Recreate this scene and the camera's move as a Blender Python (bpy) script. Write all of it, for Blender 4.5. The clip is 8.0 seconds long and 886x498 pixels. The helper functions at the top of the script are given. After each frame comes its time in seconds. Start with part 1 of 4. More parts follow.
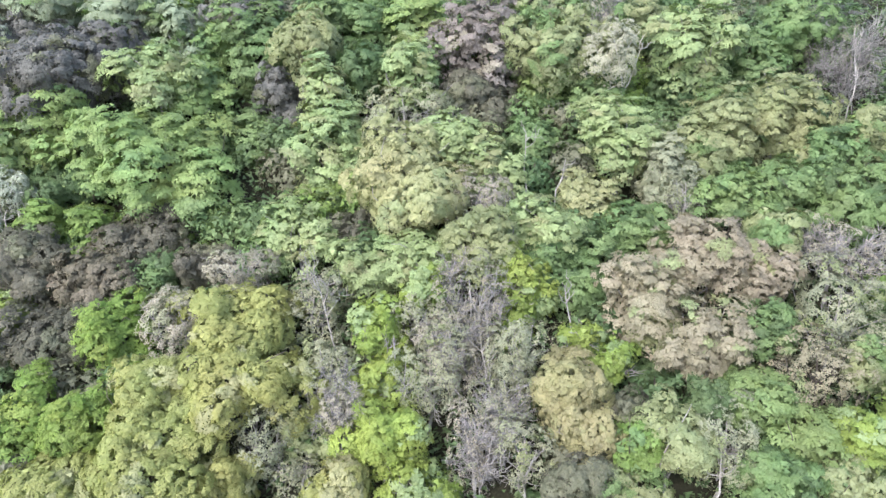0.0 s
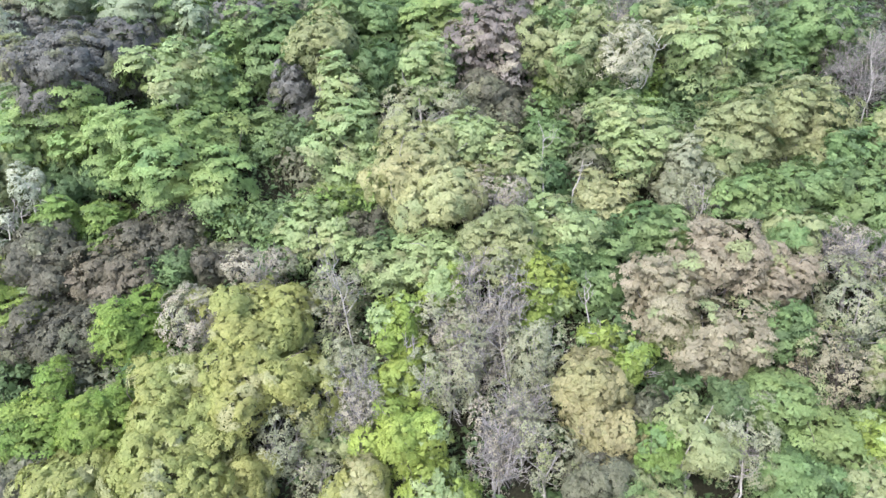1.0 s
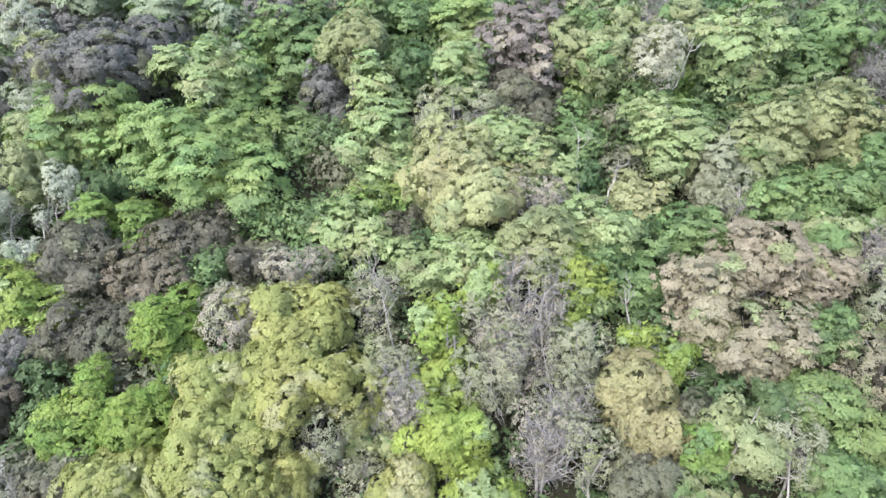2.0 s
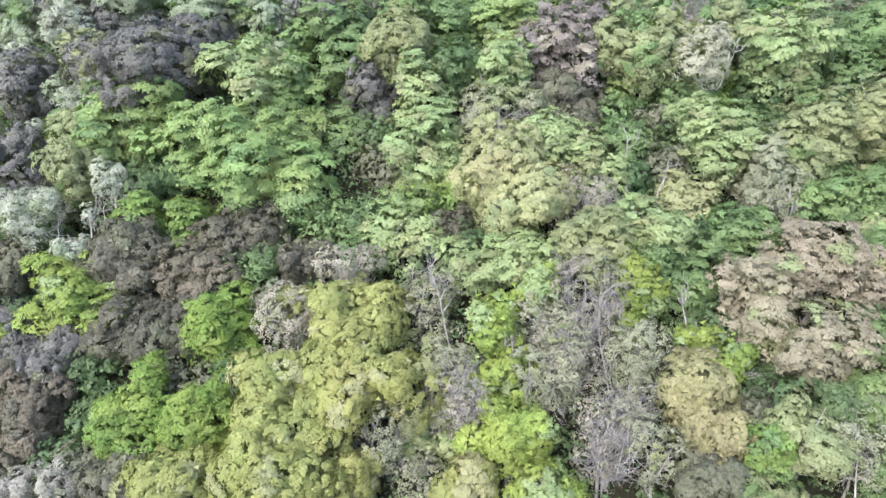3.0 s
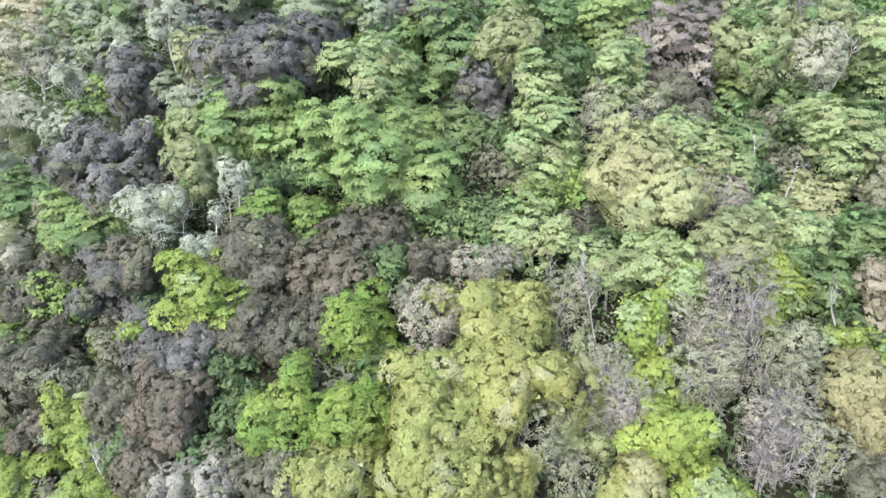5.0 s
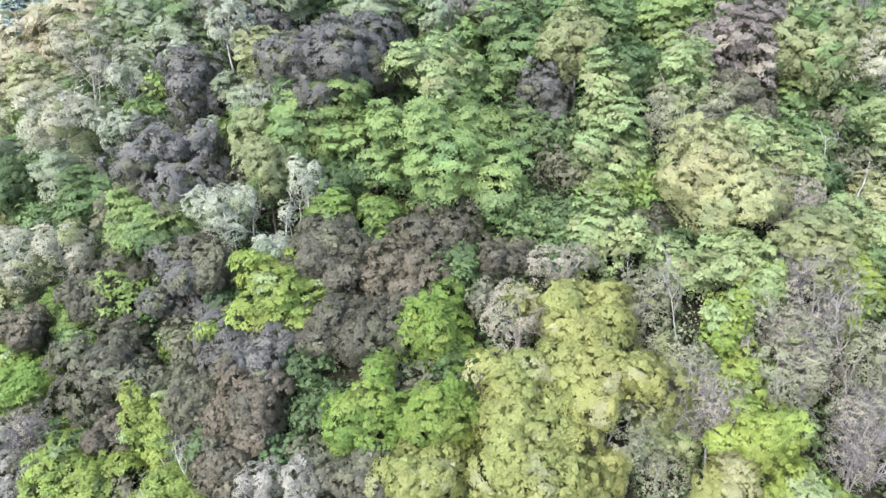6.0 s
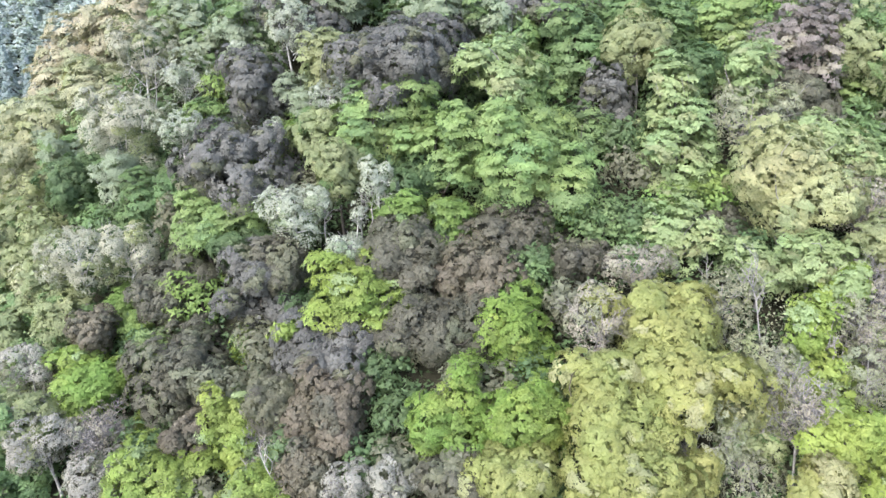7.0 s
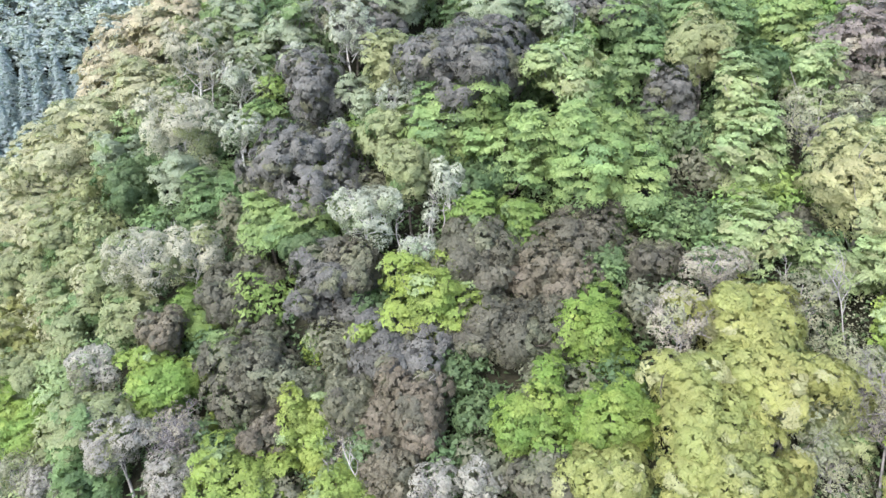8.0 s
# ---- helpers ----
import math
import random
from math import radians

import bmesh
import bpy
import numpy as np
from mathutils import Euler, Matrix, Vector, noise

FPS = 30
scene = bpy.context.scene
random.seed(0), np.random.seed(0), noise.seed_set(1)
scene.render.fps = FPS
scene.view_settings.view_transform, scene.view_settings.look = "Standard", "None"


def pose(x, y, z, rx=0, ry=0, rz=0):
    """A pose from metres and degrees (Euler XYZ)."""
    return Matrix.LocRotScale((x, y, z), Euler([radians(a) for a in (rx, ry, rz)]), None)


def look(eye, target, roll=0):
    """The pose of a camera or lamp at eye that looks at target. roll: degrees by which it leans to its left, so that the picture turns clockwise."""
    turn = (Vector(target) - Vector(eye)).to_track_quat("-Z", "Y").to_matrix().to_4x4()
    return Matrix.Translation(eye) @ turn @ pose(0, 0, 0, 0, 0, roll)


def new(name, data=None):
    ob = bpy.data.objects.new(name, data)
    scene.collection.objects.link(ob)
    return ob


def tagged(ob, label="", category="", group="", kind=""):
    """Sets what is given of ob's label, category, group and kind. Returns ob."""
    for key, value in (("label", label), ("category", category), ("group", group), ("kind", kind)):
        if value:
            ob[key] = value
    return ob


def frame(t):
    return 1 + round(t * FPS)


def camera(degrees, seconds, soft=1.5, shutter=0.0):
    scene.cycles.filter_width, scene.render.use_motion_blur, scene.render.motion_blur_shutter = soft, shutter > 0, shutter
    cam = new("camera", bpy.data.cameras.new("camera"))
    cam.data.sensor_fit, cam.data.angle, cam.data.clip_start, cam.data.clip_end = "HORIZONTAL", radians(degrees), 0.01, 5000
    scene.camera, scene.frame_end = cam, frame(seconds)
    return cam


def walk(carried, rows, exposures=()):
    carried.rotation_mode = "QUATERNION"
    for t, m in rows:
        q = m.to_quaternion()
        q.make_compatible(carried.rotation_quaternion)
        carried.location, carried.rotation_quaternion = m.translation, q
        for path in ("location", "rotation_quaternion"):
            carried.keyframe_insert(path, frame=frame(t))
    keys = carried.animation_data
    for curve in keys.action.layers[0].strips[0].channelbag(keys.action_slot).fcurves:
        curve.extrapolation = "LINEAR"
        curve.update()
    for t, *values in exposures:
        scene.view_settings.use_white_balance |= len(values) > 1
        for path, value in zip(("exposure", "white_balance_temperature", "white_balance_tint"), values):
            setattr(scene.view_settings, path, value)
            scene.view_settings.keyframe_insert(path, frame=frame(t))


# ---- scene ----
cam = camera(66.0, 8.0, soft=1.5)
METRES, EYE, TILT, LEAN, TURN = 26.5, 40.0, -22.0, 0.6, 0.0
ROWS = [
    (0.0, 0.0, 0.0, 0.0, 0.0, 0.0, -0.0),
    (0.5, -0.0123, -0.0004, 0.0001, -0.05, -0.04, -0.26),
    (1.0, -0.0393, -0.0008, 0.0007, -0.05, -0.07, -0.43),
    (1.5, -0.0749, -0.001, 0.0005, -0.05, -0.08, -0.6),
    (3.0, -0.2298, 0.0001, -0.0054, -0.08, -0.02, -1.02),
    (3.5, -0.2946, 0.0004, -0.0078, -0.06, -0.01, -1.13),
    (4.0, -0.3644, 0.0005, -0.0101, -0.01, -0.0, -1.22),
    (4.5, -0.4381, 0.0004, -0.0124, 0.03, 0.01, -1.27),
    (6.0, -0.6745, -0.0015, -0.0174, 0.14, -0.04, -1.41),
    (6.5, -0.7554, -0.0029, -0.0194, 0.2, -0.01, -1.42),
    (7.0, -0.836, -0.0048, -0.021, 0.29, 0.03, -1.46),
    (7.5, -0.9175, -0.0069, -0.0226, 0.34, 0.05, -1.48),
    (8.0, -0.9995, -0.0093, -0.0233, 0.4, 0.06, -1.48),
]
EXPOSURE = [(0.0, 2.18, 6150, 10), (8.0, 2.18, 6150, 10)]
walk(cam, [(t, pose(0, 0, EYE, TILT, LEAN, TURN) @ pose(METRES * x, METRES * y, METRES * z, 90 + pitch, roll, yaw)) for t, x, y, z, yaw, pitch, roll in ROWS], EXPOSURE)

# ---- light: a bright overcast day, high soft sun behind thin cloud ----
SUN_ELEVATION, SUN_AZIMUTH = 47.0, 212.0
world = bpy.data.worlds.new("overcast_sky")
scene.world = world
world.use_nodes = True
wn = world.node_tree
sky = wn.nodes.new("ShaderNodeTexSky")
sky.sky_type, sky.sun_disc = "NISHITA", False
sky.sun_elevation, sky.sun_rotation = radians(SUN_ELEVATION), radians(SUN_AZIMUTH)
sky.air_density, sky.dust_density, sky.ozone_density = 1.0, 3.0, 1.0
wn.links.new(sky.outputs[0], wn.nodes["Background"].inputs[0])
wn.nodes["Background"].inputs[1].default_value = 0.15
sun = new("sun", bpy.data.lights.new("sun", "SUN"))
sun.data.energy, sun.data.angle, sun.data.color = 1.0, radians(28), (1.0, 0.97, 0.93)
to_sun = Vector((math.sin(radians(SUN_AZIMUTH)) * math.cos(radians(SUN_ELEVATION)),
                 math.cos(radians(SUN_AZIMUTH)) * math.cos(radians(SUN_ELEVATION)), math.sin(radians(SUN_ELEVATION))))
sun.matrix_world = look(to_sun * 200, (0, 0, 0))


# ---- materials ----
def ramp(nt, stops):
    node = nt.nodes.new("ShaderNodeValToRGB")
    cr = node.color_ramp
    cr.elements[0].position, cr.elements[0].color = stops[0][0], (*stops[0][1], 1)
    cr.elements[1].position, cr.elements[1].color = stops[-1][0], (*stops[-1][1], 1)
    for p, c in stops[1:-1]:
        cr.elements.new(p).color = (*c, 1)
    return node


def mixed(nt, kind, fac, a, b):
    node = nt.nodes.new("ShaderNodeMix")
    node.data_type, node.blend_type = "RGBA", kind
    for slot, v in ((0, fac), (6, a), (7, b)):
        if isinstance(v, bpy.types.NodeSocket):
            nt.links.new(v, node.inputs[slot])
        else:
            node.inputs[slot].default_value = v if slot == 0 else (*v, 1)
    return node.outputs[2]


def leaf_material(name, low, mid, high, sheen=0.3, glow=0.36, hue=0.018):
    """Leaves: three tones, mixed leaf by leaf and spray by spray; light also passes through them."""
    mat = bpy.data.materials.new(name)
    mat.use_nodes = True
    nt = mat.node_tree
    bsdf, out = nt.nodes["Principled BSDF"], nt.nodes["Material Output"]
    geo = nt.nodes.new("ShaderNodeNewGeometry")
    tex = nt.nodes.new("ShaderNodeTexCoord")
    info = nt.nodes.new("ShaderNodeObjectInfo")
    spray = nt.nodes.new("ShaderNodeTexNoise")
    spray.inputs["Scale"].default_value, spray.inputs["Detail"].default_value = 1.5, 2.0
    nt.links.new(tex.outputs["Object"], spray.inputs["Vector"])
    bough = nt.nodes.new("ShaderNodeTexNoise")
    bough.inputs["Scale"].default_value, bough.inputs["Detail"].default_value = 0.38, 1.0
    nt.links.new(tex.outputs["Object"], bough.inputs["Vector"])
    blend = nt.nodes.new("ShaderNodeMath")
    blend.operation = "MULTIPLY_ADD"
    nt.links.new(bough.outputs["Fac"], blend.inputs[0])
    blend.inputs[1].default_value = 0.7
    nt.links.new(spray.outputs["Fac"], blend.inputs[2])
    add = nt.nodes.new("ShaderNodeMath")
    add.operation = "MULTIPLY_ADD"
    nt.links.new(geo.outputs["Random Per Island"], add.inputs[0])
    add.inputs[1].default_value = 0.24
    shift = nt.nodes.new("ShaderNodeMath")
    shift.operation = "MULTIPLY_ADD"
    nt.links.new(info.outputs["Random"], shift.inputs[0])
    shift.inputs[1].default_value, shift.inputs[2].default_value = 0.16, -0.55
    both = nt.nodes.new("ShaderNodeMath")
    nt.links.new(blend.outputs[0], both.inputs[0])
    nt.links.new(shift.outputs[0], both.inputs[1])
    nt.links.new(both.outputs[0], add.inputs[2])
    ramped = ramp(nt, [(0.08, low), (0.42, mid), (0.85, high)])
    nt.links.new(add.outputs[0], ramped.inputs[0])
    drift = nt.nodes.new("ShaderNodeTexNoise")
    drift.noise_dimensions = "4D"
    drift.inputs["Scale"].default_value, drift.inputs["Detail"].default_value = 0.30, 2.0
    nt.links.new(tex.outputs["Object"], drift.inputs["Vector"])
    seed = nt.nodes.new("ShaderNodeMath")
    seed.operation = "MULTIPLY"
    nt.links.new(info.outputs["Random"], seed.inputs[0])
    seed.inputs[1].default_value = 40.0
    nt.links.new(seed.outputs[0], drift.inputs["W"])
    span = nt.nodes.new("ShaderNodeMapRange")
    span.inputs["From Min"].default_value, span.inputs["From Max"].default_value = 0.3, 0.7
    span.inputs["To Min"].default_value, span.inputs["To Max"].default_value = 0.5 - hue, 0.5 + hue
    nt.links.new(drift.outputs["Fac"], span.inputs["Value"])
    tone = nt.nodes.new("ShaderNodeHueSaturation")
    nt.links.new(ramped.outputs[0], tone.inputs["Color"])
    nt.links.new(span.outputs[0], tone.inputs["Hue"])
    nt.links.new(tone.outputs[0], bsdf.inputs["Base Color"])
    bsdf.inputs["Roughness"].default_value = 0.62
    bsdf.inputs["Specular IOR Level"].default_value = sheen
    trans = nt.nodes.new("ShaderNodeBsdfTranslucent")
    nt.links.new(mixed(nt, "MULTIPLY", 1.0, tone.outputs[0], (1.0, 1.05, 0.6)), trans.inputs["Color"])
    mix = nt.nodes.new("ShaderNodeMixShader")
    mix.inputs[0].default_value = glow
    nt.links.new(bsdf.outputs[0], mix.inputs[1])
    nt.links.new(trans.outputs[0], mix.inputs[2])
    nt.links.new(mix.outputs[0], out.inputs["Surface"])
    return mat


def rough_material(name, low, high, scale, strength=0.6, roughness=0.9):
    """Bark and soil: two tones by a coarse and a fine noise, with relief."""
    mat = bpy.data.materials.new(name)
    mat.use_nodes = True
    nt = mat.node_tree
    bsdf = nt.nodes["Principled BSDF"]
    tex = nt.nodes.new("ShaderNodeTexCoord")
    coarse, fine = nt.nodes.new("ShaderNodeTexNoise"), nt.nodes.new("ShaderNodeTexNoise")
    for node, s, d in ((coarse, scale, 4.0), (fine, scale * 9, 6.0)):
        node.inputs["Scale"].default_value, node.inputs["Detail"].default_value = s, d
        nt.links.new(tex.outputs["Object"], node.inputs["Vector"])
    a = ramp(nt, [(0.3, low), (0.7, high)])
    nt.links.new(coarse.outputs["Fac"], a.inputs[0])
    b = ramp(nt, [(0.3, (0.55, 0.55, 0.55)), (0.7, (1.2, 1.2, 1.2))])
    nt.links.new(fine.outputs["Fac"], b.inputs[0])
    nt.links.new(mixed(nt, "MULTIPLY", 1.0, a.outputs[0], b.outputs[0]), bsdf.inputs["Base Color"])
    bump = nt.nodes.new("ShaderNodeBump")
    bump.inputs["Strength"].default_value = strength
    nt.links.new(fine.outputs["Fac"], bump.inputs["Height"])
    nt.links.new(bump.outputs[0], bsdf.inputs["Normal"])
    bsdf.inputs["Roughness"].default_value = roughness
    bsdf.inputs["Specular IOR Level"].default_value = 0.08
    return mat


LEAF = {
    "fresh": leaf_material("fresh_green_leaves", (0.074, 0.109, 0.025), (0.148, 0.218, 0.050), (0.201, 0.296, 0.068)),
    "spring": leaf_material("soft_spring_green_leaves", (0.101, 0.139, 0.052), (0.184, 0.252, 0.094), (0.250, 0.343, 0.128)),
    "vivid": leaf_material("vivid_green_leaves", (0.080, 0.118, 0.033), (0.146, 0.214, 0.060), (0.199, 0.291, 0.082)),
    "mid": leaf_material("mid_green_leaves", (0.072, 0.107, 0.044), (0.130, 0.194, 0.080), (0.177, 0.264, 0.109)),
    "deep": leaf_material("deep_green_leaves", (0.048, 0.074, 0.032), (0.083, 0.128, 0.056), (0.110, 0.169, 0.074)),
    "lime": leaf_material("lime_leaves", (0.100, 0.129, 0.032), (0.200, 0.258, 0.064), (0.272, 0.351, 0.087)),
    "light": leaf_material("light_yellow_green_leaves", (0.135, 0.171, 0.081), (0.232, 0.295, 0.140), (0.306, 0.389, 0.185)),
    "yellow": leaf_material("yellow_green_leaves", (0.114, 0.122, 0.043), (0.228, 0.244, 0.087), (0.301, 0.322, 0.115)),
    "olive": leaf_material("olive_leaves", (0.123, 0.140, 0.072), (0.212, 0.242, 0.125), (0.280, 0.319, 0.165)),
    "beige": leaf_material("beige_yellow_leaves", (0.155, 0.160, 0.084), (0.268, 0.276, 0.145), (0.354, 0.364, 0.191)),
    "ochre": leaf_material("ochre_leaves", (0.152, 0.147, 0.077), (0.262, 0.254, 0.132), (0.341, 0.330, 0.172)),
    "umber": leaf_material("olive_brown_leaves", (0.074, 0.077, 0.052), (0.135, 0.140, 0.094), (0.189, 0.196, 0.132)),
    # grey-green foliage, with haze painted in as extra paleness
    "ash": leaf_material("haze_paled_grey_green_leaves", (0.116, 0.138, 0.094), (0.210, 0.250, 0.170), (0.286, 0.340, 0.231)),
    "pale": leaf_material("pale_olive_leaves", (0.128, 0.142, 0.072), (0.220, 0.245, 0.125), (0.290, 0.323, 0.165)),
    "mint": leaf_material("mint_green_leaves", (0.078, 0.110, 0.043), (0.142, 0.200, 0.078), (0.193, 0.272, 0.106)),
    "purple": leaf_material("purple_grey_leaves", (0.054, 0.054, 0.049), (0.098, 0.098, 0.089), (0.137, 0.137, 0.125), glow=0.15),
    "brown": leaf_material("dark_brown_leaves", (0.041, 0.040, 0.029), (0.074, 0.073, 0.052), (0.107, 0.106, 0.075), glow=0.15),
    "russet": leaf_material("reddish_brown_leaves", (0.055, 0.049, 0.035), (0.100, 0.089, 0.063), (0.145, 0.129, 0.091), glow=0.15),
    "pink": leaf_material("pinkish_brown_leaves", (0.138, 0.125, 0.090), (0.238, 0.216, 0.156), (0.328, 0.298, 0.215)),
    "mauve": leaf_material("mauve_leaves", (0.129, 0.115, 0.108), (0.215, 0.192, 0.180), (0.290, 0.259, 0.243)),
    "dusty": leaf_material("dusty_beige_leaves", (0.162, 0.150, 0.123), (0.270, 0.250, 0.205), (0.365, 0.338, 0.277)),
    "grey": leaf_material("grey_leaves", (0.138, 0.145, 0.100), (0.238, 0.250, 0.172), (0.314, 0.330, 0.227)),
    "white": leaf_material("white_blossom", (0.160, 0.173, 0.140), (0.290, 0.315, 0.255), (0.435, 0.473, 0.383)),
    "cream": leaf_material("cream_blossom", (0.183, 0.183, 0.143), (0.305, 0.305, 0.238), (0.427, 0.427, 0.333)),
    "silver": leaf_material("silver_grey_blossom", (0.146, 0.142, 0.127), (0.265, 0.258, 0.230), (0.384, 0.374, 0.334)),
    # straw-green trees of the edge, paled in base colour to stand for haze
    "straw": leaf_material("haze_paled_straw_leaves", (0.192, 0.197, 0.124), (0.295, 0.303, 0.190), (0.384, 0.394, 0.247)),
    "tan": leaf_material("tan_young_leaves", (0.211, 0.195, 0.138), (0.325, 0.300, 0.212), (0.423, 0.390, 0.276)),
    # distance haze is painted into these two: pale blue tones, high glow
    "far": leaf_material("far_haze_tinted_leaves", (0.331, 0.373, 0.390), (0.393, 0.446, 0.458), (0.456, 0.508, 0.514), glow=0.5),
    "far_conifer": leaf_material("far_haze_tinted_needles", (0.241, 0.286, 0.308), (0.286, 0.342, 0.364), (0.336, 0.392, 0.414), glow=0.5),
}
BARK = {
    "dark": rough_material("dark_bark", (0.050, 0.042, 0.035), (0.130, 0.115, 0.095), 3.0),
    "grey": rough_material("grey_bark", (0.170, 0.160, 0.150), (0.340, 0.325, 0.305), 3.0),
    "pale": rough_material("pale_bark", (0.330, 0.320, 0.290), (0.600, 0.590, 0.550), 3.0),
    "lilac": rough_material("lilac_grey_bark", (0.165, 0.155, 0.150), (0.330, 0.315, 0.306), 3.0),
}
# darker than real litter: the shade in gaps between crowns is painted in
SOIL = rough_material("shade_darkened_litter_soil", (0.012, 0.013, 0.008), (0.040, 0.038, 0.025), 0.9, 0.9)


# ---- the lie of the land ----
def canopy(x, y):
    """Height of the tree tops over the plan: a spur that falls away to the west."""
    a, b = np.clip(x / 30, -2.6, 1.0), np.clip(y / 30 - 1.2, -1.2, 1.5)
    back = np.interp(x, [-52, -36], [68, 95])
    return (-0.85 * np.clip(y - back, 0, 70) + 27.195 + 1.097 * a + 18.854 * b - 0.547 * a * a - 5.403 * a * b - 1.194 * b * b + 2.282 * a ** 3 - 0.601 * a * a * b)


def ground_height(x, y):
    near = canopy(x, y) - 4.8 - 0.9 * np.clip(-78.0 - x, 0, 60) - 0.35 * np.clip(-y, 0, 60)
    s = -0.5 * (x + 26) + 0.866 * y
    far = 3.0 + 0.66 * (s - 104.0)
    far = np.where(far > 70, 70 + 0.15 * (far - 70), far)
    return np.maximum(np.maximum(near, -24.0), np.minimum(far, 115.0)) + 0.5 * np.sin(x * 0.31 + 0.7 * np.sin(y * 0.2)) * np.cos(y * 0.27)


def link_mesh(name, verts, faces, material, parent=None, label="", smooth=False, lit=None):
    """One mesh object from an array of corners and an array of faces that all have as many corners."""
    mesh = bpy.data.meshes.new(name)
    n, k = faces.shape
    mesh.vertices.add(len(verts))
    mesh.vertices.foreach_set("co", np.ascontiguousarray(verts, dtype=np.float32).ravel())
    mesh.loops.add(n * k)
    mesh.loops.foreach_set("vertex_index", np.ascontiguousarray(faces, dtype=np.int32).ravel())
    mesh.polygons.add(n)
    mesh.polygons.foreach_set("loop_start", np.arange(0, n * k, k, dtype=np.int32))
    mesh.update(calc_edges=True)
    if smooth:
        mesh.polygons.foreach_set("use_smooth", np.ones(n, dtype=bool))
    if lit is not None:
        mesh.attributes.new("custom_normal", "FLOAT_VECTOR", "POINT").data.foreach_set("vector", np.ascontiguousarray(lit, dtype=np.float32).ravel())
    mesh.materials.append(material)
    ob = new(name, mesh)
    ob.parent = parent
    return tagged(ob, label)


def build_ground():
    step = np.arange(0, 1, 1 / 36)
    out = 160 + 2200 * step ** 3
    xs = np.concatenate([-out[::-1] - 20, np.arange(-178, 60, 3.5), out - 98])
    ys = np.concatenate([-out[::-1] + 120, np.arange(-38, 200, 3.5), out + 42])
    xs, ys = np.unique(xs), np.unique(ys)
    gx, gy = np.meshgrid(xs, ys)
    verts = np.stack([gx, gy, ground_height(gx, gy)], -1).reshape(-1, 3)
    i = np.arange(len(xs) * len(ys)).reshape(len(ys), len(xs))
    faces = np.stack([i[:-1, :-1], i[:-1, 1:], i[1:, 1:], i[1:, :-1]], -1).reshape(-1, 4)
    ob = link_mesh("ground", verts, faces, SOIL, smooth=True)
    tagged(ob, "steep forest floor of soil and leaf litter, coloured dark as shade", "ground", kind="structure")


build_ground()


# ---- leaves and branches ----
def unit(v):
    return v / np.maximum(np.linalg.norm(v, axis=-1, keepdims=True), 1e-9)


def leaf_cards(centre, normal, along, length, width):
    """Pointed leaves, broad at the base, as corners and faces; all are wound so that they face along normal."""
    along = unit(along - normal * np.sum(along * normal, -1, keepdims=True))
    side = np.cross(normal, along)
    n = len(centre)
    back, half = centre - along * (length * 0.4)[:, None], side * (width * 0.5)[:, None]
    verts = np.stack([back - half, centre + along * (length * 0.6)[:, None], back + half], 1)
    return verts.reshape(-1, 3), np.arange(3 * n).reshape(n, 3)


def spread(p, gap, most):
    """Picks points of p that keep the distance gap from one another, so that they cover a crown evenly."""
    free = np.ones(len(p), bool)
    chosen = []
    for k in range(len(p)):
        if free[k]:
            chosen.append(k)
            if len(chosen) >= most:
                break
            free &= ((p - p[k]) ** 2).sum(1) > gap * gap
    return np.array(chosen, dtype=int)


def waves(rng, p, scale):
    """Smooth random values of about -1 to 1 at the points p, which change over about scale metres."""
    total = np.zeros(len(p))
    for _ in range(5):
        k = unit(rng.normal(size=3)) * rng.uniform(0.7, 1.5) * 2 * np.pi / (scale * 2)
        total += np.sin(p @ k + rng.uniform(0, 2 * np.pi))
    return total / 2.4


